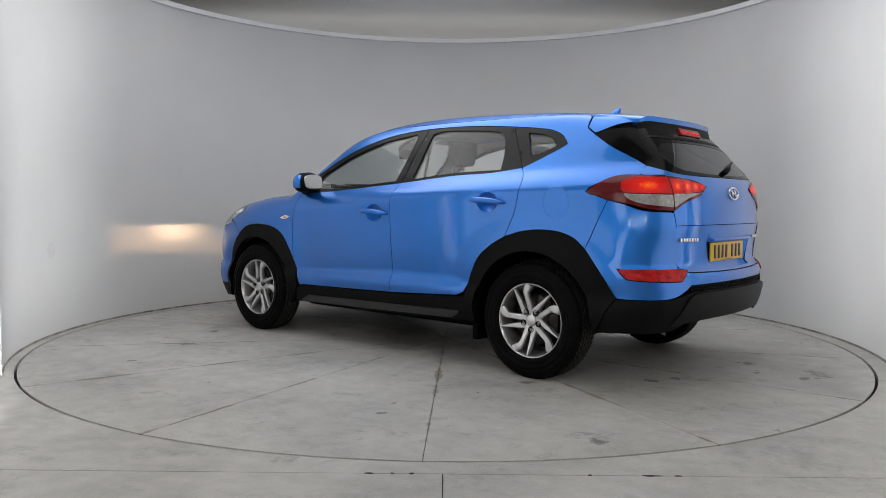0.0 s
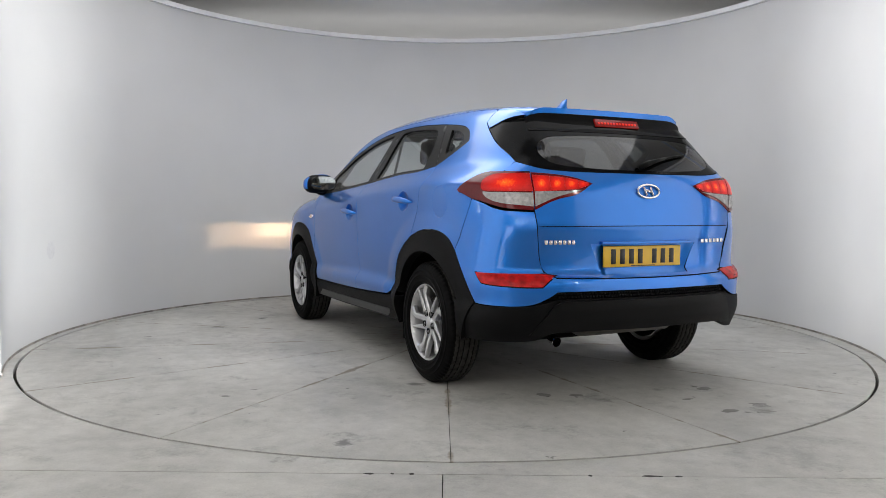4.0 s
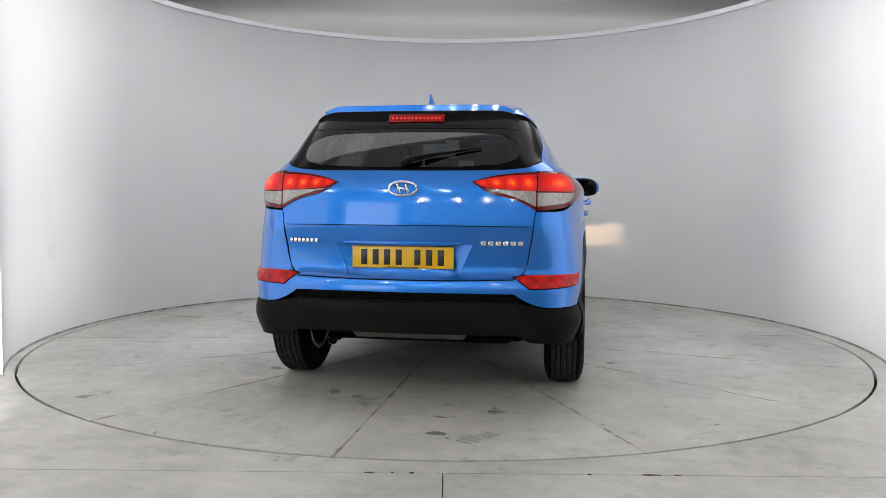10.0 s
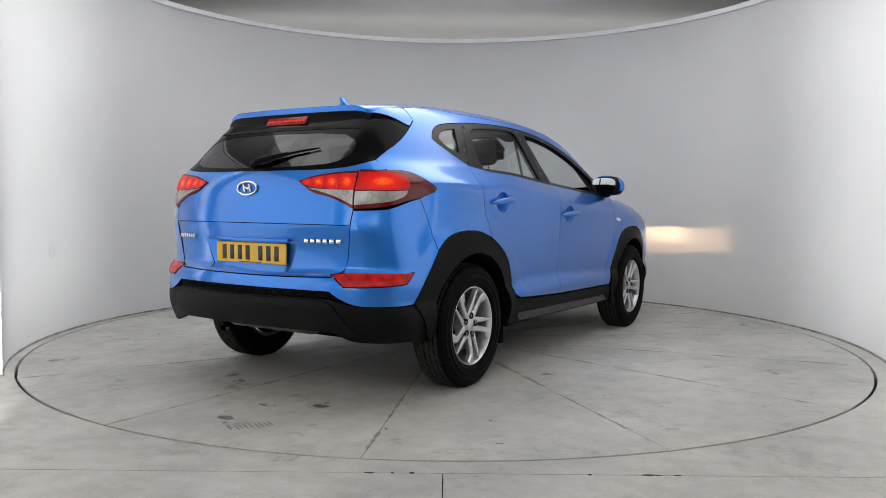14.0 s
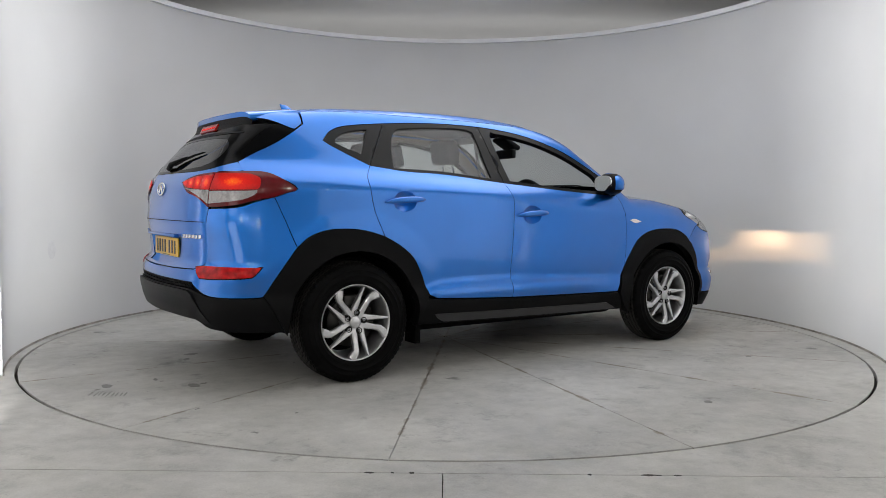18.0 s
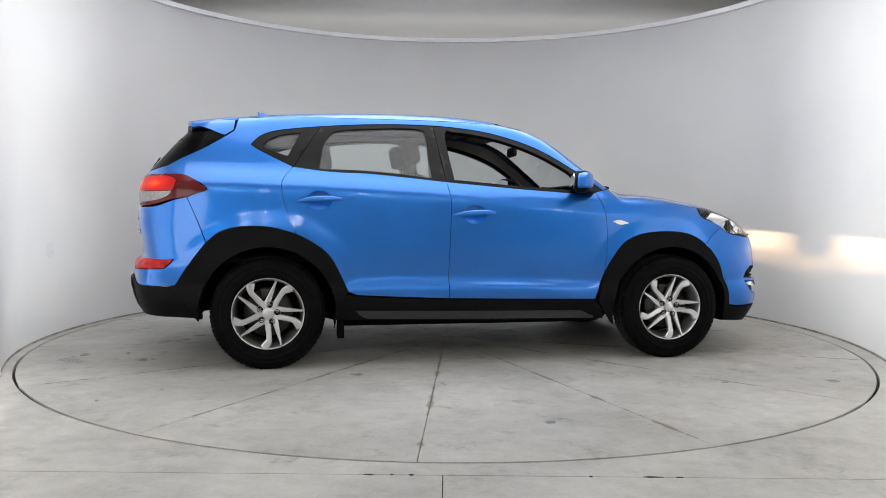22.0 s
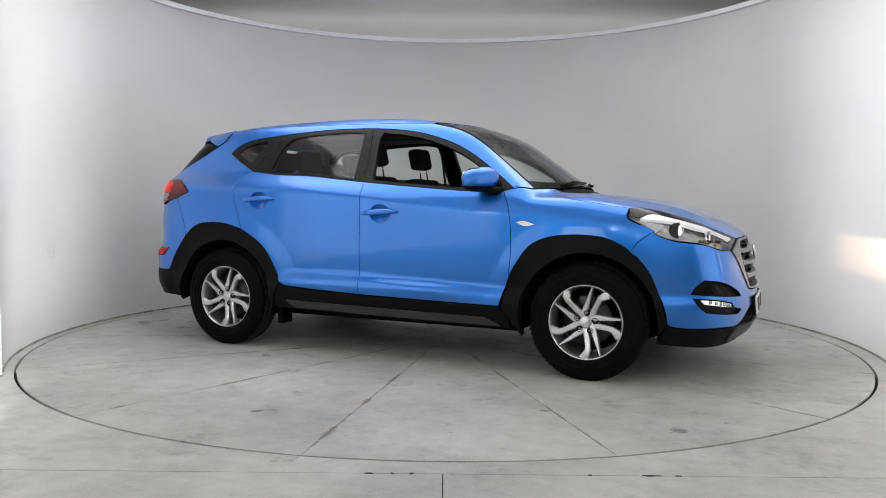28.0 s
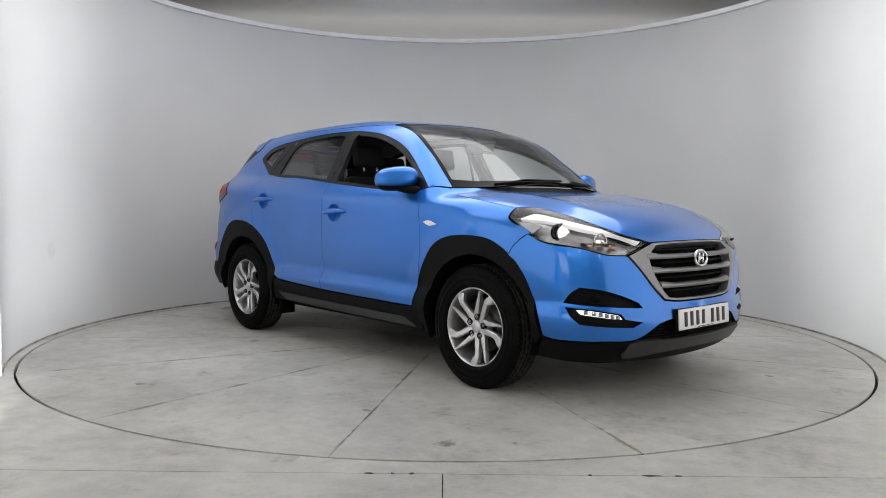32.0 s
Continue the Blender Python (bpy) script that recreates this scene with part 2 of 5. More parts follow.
# chips broken out along the straight joint
CHIP = mat("broken_joint_edge", (.035, .032, .028), .9, 0, 0, .4, 90, .4, 30)
for cx, w in ((-.29, .035), (-.20, .014), (-.125, .022), (.56, .016), (.80, .07), (.90, .030)):
    n = 10
    out = [(cx + w * .5 * math.cos(2 * math.pi * k / n) * random.uniform(.7, 1.2), -3.087 + .0075 * math.sin(2 * math.pi * k / n) * random.uniform(.6, 1.5)) for k in range(n)]
    vs = [(x, y, .0012) for x, y in out] + [(x, y, -.004) for x, y in out]
    part("joint_chip", solid("joint_chip", vs, [tuple(range(n))] + [(k, k + n, (k + 1) % n + n, (k + 1) % n) for k in range(n)], smooth=False), CHIP, floor)

turntable = tagged(new("turntable", slab_mesh("turntable", [(2.93 * math.cos(2 * math.pi * i / DISC_N), 2.93 * math.sin(2 * math.pi * i / DISC_N)) for i in range(DISC_N)], top=-.012, thick=.015)),
                   "round grey concrete vehicle turntable with stained radial plates", "turntable")
turntable.data.materials.append(GROOVE)


def wedge(k):
    a0, a1 = math.pi + 2 * math.pi * k / 14, math.pi + 2 * math.pi * (k + 1) / 14
    g = .0015
    pts = []
    mid = (a0 + a1) / 2
    ox, oy = g / math.sin((a1 - a0) / 2) * math.cos(mid), g / math.sin((a1 - a0) / 2) * math.sin(mid)
    for i in range(15):
        a = a0 + (a1 - a0) * i / 14
        pts.append((TABLE_R * math.cos(a), TABLE_R * math.sin(a)))
    pts[0] = (pts[0][0] + ox, pts[0][1] + oy)
    pts[-1] = (pts[-1][0] + ox, pts[-1][1] + oy)
    pts.append((ox, oy))
    n = len(pts)
    vs = [(x, y, 0) for x, y in pts] + [(x, y, -.012) for x, y in pts]
    fs = [tuple(range(n))] + [(i, i + n, (i + 1) % n + n, (i + 1) % n) for i in range(n)]
    return solid("plate", vs, fs, smooth=False)


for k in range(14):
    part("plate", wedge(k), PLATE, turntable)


# oil spots and a scuffed tyre mark, dried into the plates
STAIN = mat("dried_oil_stain", (.15, .145, .13), .42, 0, 0, .1, 40, .25, 25)
SCUFF = mat("rubber_scuff", (.22, .215, .20), .5, 0, 0, .1, 40, .3, 30)


def blot(name, x, y, rx, ry, turn, material, n=26):
    """A thin ragged patch on the turntable."""
    c, q = math.cos(turn), math.sin(turn)
    wobble = [random.uniform(.72, 1.15) for _ in range(n)]
    out = []
    for k in range(n):
        a = 2 * math.pi * k / n
        w = (wobble[k] + .5 * wobble[k - 1]) / 1.5
        dx, dy = rx * w * math.cos(a), ry * w * math.sin(a)
        out.append((x + dx * c - dy * q, y + dx * q + dy * c))
    vs = [(a, b, .0009) for a, b in out] + [(a, b, -.001) for a, b in out]
    part(name, solid(name, vs, [tuple(range(n))] + [(k, k + n, (k + 1) % n + n, (k + 1) % n) for k in range(n)], smooth=False), material, turntable)


for x, y, rx, ry, turn in ((-1.875, .320, .050, .034, .3), (-1.952, .160, .040, .020, 1.1), (-1.985, .185, .014, .010, 0), (-2.125, -.592, .050, .030, 1.8), (-2.06, -.58, .024, .014, .4),
                           (-2.539, -.364, .050, .028, 1.5), (-2.60, -.42, .016, .010, .2), (-2.63, -.47, .010, .008, 0), (-2.271, -.335, .034, .012, 1.4), (-2.25, -.40, .010, .006, 0), (.063, -2.40, .030, .020, .5),
                           (-1.2, 1.9, .03, .014, .9), (1.35, -1.75, .026, .014, .2), (.9, 2.1, .034, .018, 1.3), (2.3, .6, .022, .014, .4)):
    blot("oil_spot", x, y, rx, ry, turn, STAIN)
for k in range(9):
    u = (k - 4) * .021
    blot("tyre_scuff", -2.57 + u * .92, -.565 - u * .62 + random.uniform(-.01, .01), .062 * random.uniform(.6, 1.1), .0055, 1.15 + random.uniform(-.06, .06), SCUFF, 18)


def arc_wall(name, r0, r1, z0, z1, a0, a1, n=120):
    vs, fs = [], []
    for i in range(n + 1):
        a = math.radians(a0 + (a1 - a0) * i / n)
        for r, z in ((r0, z0), (r0, z1), (r1, z1), (r1, z0)):
            vs.append((.03 + r * math.cos(a), .02 + r * math.sin(a), z))
    for i in range(n):
        for j in range(4):
            fs.append((i * 4 + j, i * 4 + (j + 1) % 4, i * 4 + 4 + (j + 1) % 4, i * 4 + 4 + j))
    fs += [(0, 3, 2, 1), (n * 4, n * 4 + 1, n * 4 + 2, n * 4 + 3)]
    me = solid(name, vs, fs)
    me.edges.foreach_set("use_edge_sharp", [True if abs(e.vertices[0] - e.vertices[1]) >= 4 else False for e in me.edges])
    return me


wall = tagged(new("wall_round", arc_wall("wall_round", WALL_R, WALL_R + .12, 0, HEAD, -30, 210)), "smooth white curved studio wall with scuffs near the floor", "wall", kind="structure")
wall.data.materials.append(WALL)
trim = tagged(new("trim", arc_wall("trim", WALL_R - .03, WALL_R + .1, HEAD + .001, HEAD + .045, -30, 210)), "white curved edge strip along the top of the wall", "trim", kind="structure")
trim.data.materials.append(TRIM)
ceiling = tagged(new("ceiling", slab_mesh("ceiling", [(-7, -10), (7, -10), (7, 7), (-7, 7)], top=CEIL_Z, thick=-.11)), "plain matt grey studio ceiling", "ceiling", kind="structure")
ceiling.data.materials.append(CEIL)
for nm, (x0, x1, y0, y1) in {"wall_west": (-5.1, -5, -9, 6.5), "wall_east": (5, 5.1, -9, 6.5), "wall_south": (-5.1, 5.1, -9.1, -9), "wall_north": (-5.1, 5.1, 6.5, 6.6)}.items():
    w = tagged(new(nm, bpy.data.meshes.new(nm)), "plain light grey studio wall", "wall", kind="structure")
    bm = box(x0, x1, y0, y1, 0, CEIL_Z)
    bm.to_mesh(w.data)
    bm.free()
    w.data.materials.append(WALL)


# small lamp heads on the ceiling before the car
HOUSING = mat("lamp_housing", (.05, .05, .05), .5)
BULB = mat("lit_lamp_lens", (.9, .9, .9), .4, emit=(1, .97, .92), power=260)
for sp_x, sp_y, sp_z in SPOTS:
    ob = tagged(new("spot_lamp"), "small round black spotlight hung from the studio ceiling, lit", "spotlight", "spotlights before the turntable")
    ob.matrix_basis = pose(sp_x, sp_y, CEIL_Z)
    up = pose(sp_x, sp_y, CEIL_Z).inverted() @ look((sp_x, sp_y, sp_z), (sp_x * .25, .2, .55))

    def turned(vs):
        return [up @ Vector(v) for v in vs]

    vs, fs = lathe([(.0005, .21), (.03, .21), (.03, .11), (.055, .09), (.06, .05), (.06, .01), (.05, .01), (.05, .03), (.0005, .03)], 24, "z")
    part("housing", solid("housing", turned(vs), fs), HOUSING, ob)
    vs, fs = lathe([(.0005, .014), (.034, .014), (.049, .024), (.0005, .024)], 20, "z")
    part("lens", solid("lens", turned(vs), fs), BULB, ob, "round lit lens")
    knob = up @ Vector((0, 0, .16))
    vs, fs = tube([tuple(knob), (knob.x * .5, knob.y * .5, -.06), (0, 0, -.012), (0, 0, .002)], .014, 8)
    vs2, fs2 = lathe([(.0005, -.014), (.045, -.014), (.05, -.006), (.05, .001), (.0005, .001)], 20, "z")
    part("ceiling_rose", solid("ceiling_rose", vs2, fs2), HOUSING, ob)
    part("ceiling_stem", solid("ceiling_stem", vs, fs), HOUSING, ob)

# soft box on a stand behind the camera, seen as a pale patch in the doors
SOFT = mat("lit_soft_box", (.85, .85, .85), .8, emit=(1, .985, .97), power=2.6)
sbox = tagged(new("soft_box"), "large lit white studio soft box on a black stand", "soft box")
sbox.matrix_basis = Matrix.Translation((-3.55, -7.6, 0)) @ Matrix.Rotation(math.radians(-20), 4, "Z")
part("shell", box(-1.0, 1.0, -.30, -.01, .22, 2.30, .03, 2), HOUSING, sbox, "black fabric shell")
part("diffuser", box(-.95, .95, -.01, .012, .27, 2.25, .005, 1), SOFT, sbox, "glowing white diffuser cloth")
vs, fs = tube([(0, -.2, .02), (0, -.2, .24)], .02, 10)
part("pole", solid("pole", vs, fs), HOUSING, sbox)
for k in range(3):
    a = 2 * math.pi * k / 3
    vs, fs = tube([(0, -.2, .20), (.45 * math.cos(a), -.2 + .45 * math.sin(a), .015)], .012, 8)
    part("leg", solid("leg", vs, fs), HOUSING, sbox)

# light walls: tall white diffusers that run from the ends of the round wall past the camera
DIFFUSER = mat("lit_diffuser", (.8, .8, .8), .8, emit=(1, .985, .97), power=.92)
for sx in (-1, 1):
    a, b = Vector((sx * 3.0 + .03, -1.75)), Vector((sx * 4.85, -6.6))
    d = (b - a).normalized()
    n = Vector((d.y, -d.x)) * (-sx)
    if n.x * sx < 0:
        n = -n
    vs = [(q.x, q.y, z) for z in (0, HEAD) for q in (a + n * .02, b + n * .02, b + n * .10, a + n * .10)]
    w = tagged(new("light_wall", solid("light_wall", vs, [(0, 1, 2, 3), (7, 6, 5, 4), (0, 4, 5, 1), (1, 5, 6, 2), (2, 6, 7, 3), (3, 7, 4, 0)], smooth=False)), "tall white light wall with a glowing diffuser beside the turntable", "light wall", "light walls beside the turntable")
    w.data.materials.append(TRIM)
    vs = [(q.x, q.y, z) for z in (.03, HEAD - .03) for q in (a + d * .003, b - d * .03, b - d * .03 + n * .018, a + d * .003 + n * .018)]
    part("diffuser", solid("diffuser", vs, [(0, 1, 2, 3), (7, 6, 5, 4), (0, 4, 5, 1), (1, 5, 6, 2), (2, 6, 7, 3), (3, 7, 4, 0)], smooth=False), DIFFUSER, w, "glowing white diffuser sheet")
# dirty joint at the wall's foot, and a smudge on the wall
base = tagged(new("baseboard", arc_wall("baseboard", WALL_R - .006, WALL_R + .02, .0, .014, -30, 210)), "thin dirty joint where the wall meets the floor", "baseboard", kind="structure")
base.data.materials.append(mat("joint_dirt", (.27, .25, .225), .9, 0, 0, .3, 60, .5, 8))
sa = math.radians(182.5)
vs = [(.03 + (WALL_R - .003) * math.cos(sa + .022 * r * math.cos(k * math.pi / 8)), .02 + (WALL_R - .003) * math.sin(sa + .022 * r * math.cos(k * math.pi / 8)), .66 + .07 * r * math.sin(k * math.pi / 8)) for r in (1,) for k in range(16)]
part("smudge", solid("smudge", vs, [tuple(range(16))], smooth=False), mat("wall_smudge_grey", (.59, .59, .60), .8, 0, 0, 0, 40, .06, 30), wall)
# ---- the car's outer skin as one smooth form, from which every panel is cut ----
def curve(pts):
    """Smooth monotone curve through a few points (Fritsch-Carlson)."""
    xs = np.array([p[0] for p in pts], float)
    ys = np.array([p[1] for p in pts], float)
    h = np.diff(xs)
    d = np.diff(ys) / h
    m = np.zeros(len(xs))
    w1, w2 = 2 * h[1:] + h[:-1], h[1:] + 2 * h[:-1]
    ok = d[:-1] * d[1:] > 0
    m[1:-1][ok] = (w1 + w2)[ok] / (w1 / np.where(d[:-1] == 0, 1, d[:-1]) + w2 / np.where(d[1:] == 0, 1, d[1:]))[ok]
    m[0], m[-1] = d[0], d[-1]

    def f(x):
        x = np.asarray(x, float)
        i = np.clip(np.searchsorted(xs, x) - 1, 0, len(h) - 1)
        t = (x - xs[i]) / h[i]
        tc = np.clip(t, 0, 1)
        y = (ys[i] * (1 + 2 * tc) * (1 - tc) ** 2 + m[i] * h[i] * tc * (1 - tc) ** 2
             + ys[i + 1] * tc * tc * (3 - 2 * tc) + m[i + 1] * h[i] * tc * tc * (tc - 1))
        return y + (t - tc) * h[i] * np.where(t > 1, m[-1], m[0])
    return f


# half-width of the flank over height, its taper along the car, and the middle profiles
lower = curve([(.10, .84), (.30, .872), (.43, .906), (.475, .903), (.535, .884), (.60, .892), (.70, .902), (.80, .908), (.90, .911), (.97, .912), (1.0, .909), (1.03, .901), (1.1, .880), (1.17, .845)])
upper = curve([(1.0, .905), (1.1, .862), (1.17, .826), (1.22, .797), (1.3, .747), (1.4, .69), (1.5, .63), (1.6, .56), (1.75, .44)])
sill_z = curve([(-1.5, 1.275), (-1.2, 1.262), (-.66, 1.222), (-.21, 1.178), (.29, 1.137), (.8, 1.115), (1.4, 1.10), (2.3, 1.09)])
crease_z = curve([(-2.2, 1.13), (-1.6, 1.13), (-1.2, 1.12), (-.6, 1.10), (-.2, 1.075), (.3, 1.03), (.85, .985), (1.2, .97), (2.3, .95)])


def flank(x, z):
    zb, zc = sill_z(x), crease_z(x)
    q = np.where(z < .72, z, np.where(z < zc, .72 + (z - .72) * .28 / (zc - .72), 1.0 + (z - zc) * .17 / (zb - zc)))
    fade = np.clip((q - 1.0) / .17, 0, 1)
    low = lower(np.minimum(q, 1.17)) + (upper(zb) - .845) * fade * fade * (3 - 2 * fade)
    return np.where(z < zb, low, upper(z))


taper_low = curve([(-2.3, -.075), (-2.0, -.030), (-1.7, -.012), (-1.335, 0), (0, 0), (.9, -.004), (1.335, -.012), (1.7, -.036), (2.0, -.075), (2.3, -.16)])
taper_up = curve([(-2.3, -.20), (-2.0, -.10), (-1.85, -.064), (-1.7, -.036), (-1.5, -.016), (-1.335, -.008), (0, 0), (.9, -.008), (1.335, -.015), (1.7, -.045), (2.0, -.10), (2.3, -.19)])
tail = curve([(.05, -2.0), (.24, -2.14), (.30, -2.19), (.40, -2.225), (.50, -2.238), (.62, -2.24), (.665, -2.225), (.70, -2.188), (.80, -2.195), (.92, -2.212), (.95, -2.208),
              (1.1, -2.192), (1.18, -2.168), (1.22, -2.145), (1.3, -2.08), (1.4, -1.985), (1.5, -1.885), (1.6, -1.78)])
nose = curve([(.05, 2.0), (.2, 2.12), (.27, 2.18), (.35, 2.222), (.43, 2.23), (.52, 2.222), (.62, 2.21), (.75, 2.19), (.83, 2.168), (.88, 2.13), (.95, 2.03), (1.05, 1.8)])
crest = curve([(-2.3, 1.49), (-1.9, 1.556), (-1.6, 1.594), (-1.2, 1.63), (-.8, 1.647), (-.45, 1.653), (-.15, 1.648), (.1, 1.63), (.3, 1.600), (.45, 1.562), (.6, 1.50), (.8, 1.366),
               (1.0, 1.225), (1.1, 1.158), (1.16, 1.125), (1.22, 1.118), (1.4, 1.10), (1.6, 1.07), (1.85, 1.02), (2.0, .970), (2.1, .908), (2.2, .81), (2.3, .66)])


def smax(a, b, k):
    h = np.maximum(k - np.abs(a - b), 0) / k
    return np.maximum(a, b) + h * h * k / 4


def body(p):
    """Below nought inside the car's outer skin; p: an array of points."""
    x, y, z = p[..., 0], np.abs(p[..., 1]), p[..., 2]
    u = np.clip((z - .6) / .45, 0, 1)
    u = u * u * (3 - 2 * u)
    side = y - (flank(x, z) + taper_low(x) * (1 - u) + taper_up(x) * u * np.clip(1.9 - z * .75, .65, 1))
    rear = tail(z) + .17 * y ** 2 + .20 * y ** 6 - x
    front = x - (nose(z) - .255 * y ** 2 - .14 * y ** 6)
    xs = x + .26 * y * y
    e = .01
    slope = (crest(xs + e) - crest(xs - e)) / (2 * e)
    top = (z - crest(xs) + (.055 - .03 * np.clip((x - 1.0) / .3, 0, 1)) * y * y) / np.sqrt(1 + slope ** 2)
    rear = rear / np.where(z > 1.2, 1.35, 1.0)
    cap = smax(top, rear, .05)
    cap = smax(cap, front, .06)
    k = .08 - .025 * np.clip(x / .3, 0, 1) + .075 * np.clip((x - .9) / .4, 0, 1) + .05 * np.clip((-1.3 - x) / .5, 0, 1)
    return smax(cap, side, k)


def root(o, d, reach, step=.03):
    """First places along rays o + s d at which they enter the body."""
    o, d = np.atleast_2d(o), np.atleast_2d(d)
    s = np.arange(0, reach, step)
    v = body(o[:, None, :] + s[None, :, None] * d[:, None, :])
    inside = v < 0
    i = np.where(inside.any(1), inside.argmax(1), v.argmin(1))
    lo, hi = s[np.maximum(i - 1, 0)], s[i]
    for _ in range(14):
        mid = (lo + hi) / 2
        b = body(o + mid[:, None] * d) < 0
        lo, hi = np.where(b, lo, mid), np.where(b, mid, hi)
    return o + hi[:, None] * d


def normal(p, e=.004):
    g = np.stack([body(p + e * np.eye(3)[i]) - body(p - e * np.eye(3)[i]) for i in range(3)], -1)
    return g / np.maximum(np.linalg.norm(g, axis=-1, keepdims=True), 1e-9)


def place(q):
    """A place on the skin: s (x, z) from the side, t (x, y) from the top, r (y, z) from behind, f (y, z) from the front."""
    k, a, b = q[0], q[1], q[2]
    if k == "p":
        return np.array(q[1:4], float)
    o, d = {"s": ((a, 1.4, b), (0, -1, 0)), "t": ((a, b, 2.3), (0, 0, -1)), "r": ((-2.9, a, b), (1, 0, 0)), "f": ((2.9, a, b), (-1, 0, 0))}[k]
    return root(np.array([o], float), np.array([d], float), 2.9)[0]


def spline(pts, step=.025):
    p = [np.array(q, float) for q in pts]
    if len(p) < 3:
        n = max(1, int(np.linalg.norm(p[1] - p[0]) / step))
        return [p[0] + (p[1] - p[0]) * i / n for i in range(n + 1)]
    ext = [2 * p[0] - p[1]] + p + [2 * p[-1] - p[-2]]
    out = []
    for i in range(1, len(ext) - 2):
        a, b, c, d = ext[i - 1:i + 3]
        n = max(1, int(np.linalg.norm(c - b) / step))
        for j in range(n):
            t = j / n
            out.append(.5 * (2 * b + (c - a) * t + (2 * a - 5 * b + 4 * c - d) * t * t + (3 * b - a - 3 * c + d) * t ** 3))
    return out + [p[-1]]


def loop(*segs, step=.025):
    out = []
    for g in segs:
        for q in spline([place(k) for k in g], step):
            if not out or np.linalg.norm(out[-1] - q) > .004:
                out.append(q)
    if np.linalg.norm(out[0] - out[-1]) < .004:
        out.pop()
    return np.array(out)


def both(half):
    """Closes a half outline, given from the middle to the middle, over the car's two sides."""
    m = half[::-1] * np.array([1, -1, 1])
    m = [q for q in m if abs(q[1]) > .003]
    return np.concatenate([half, np.array(m)])


class Way:
    """How an outline is laid flat: along a direction, or round an upright axis at (cx, 0)."""

    def __init__(self, d=None, cx=None, sign=1):
        self.cx, self.sign = cx, sign
        if d is not None:
            self.d = np.array(d, float) / np.linalg.norm(d)
            up = np.array([0, 0, 1.0]) if abs(self.d[2]) < .8 else np.array([1.0, 0, 0])
            self.a = np.cross(up, self.d)
            self.a /= np.linalg.norm(self.a)
            self.b = np.cross(self.d, self.a)

    def flat(self, p):
        if self.cx is None:
            return np.stack([p @ self.a, p @ self.b], -1)
        return np.stack([np.arctan2(p[:, 1], self.sign * (p[:, 0] - self.cx)) * .85, p[:, 2]], -1)

    def skin(self, q):
        n = len(q)
        if self.cx is None:
            o = q[:, :1] * self.a + q[:, 1:] * self.b + self.d * 3.4
            return root(o, np.repeat(-self.d[None], n, 0), 4.5)
        c, s = np.cos(q[:, 0] / .85), np.sin(q[:, 0] / .85)
        d = np.stack([self.sign * c, s, 0 * c], -1)
        o = np.stack([0 * c + self.cx, 0 * c, q[:, 1]], -1) + d * 1.9
        return root(o, -d, 1.88)


def within(pts, poly):
    x, y = pts[:, 0][:, None], pts[:, 1][:, None]
    x0, y0 = poly[:, 0][None], poly[:, 1][None]
    x1, y1 = np.roll(poly[:, 0], -1)[None], np.roll(poly[:, 1], -1)[None]
    cross = ((y0 > y) != (y1 > y)) & (x < (x1 - x0) * (y - y0) / np.where(y1 == y0, 1e-12, y1 - y0) + x0)
    return cross.sum(1) % 2 == 1


def shrink(poly, gap):
    e = np.roll(poly, -1, 0) - poly
    area2 = (poly[:, 0] * np.roll(poly[:, 1], -1) - np.roll(poly[:, 0], -1) * poly[:, 1]).sum()
    n = np.stack([-e[:, 1], e[:, 0]], -1) * (1 if area2 > 0 else -1)
    n /= np.maximum(np.linalg.norm(n, axis=1, keepdims=True), 1e-9)
    m = n + np.roll(n, 1, 0)
    m /= np.maximum((m * m).sum(1, keepdims=True), .5) / 2
    return poly + m * gap


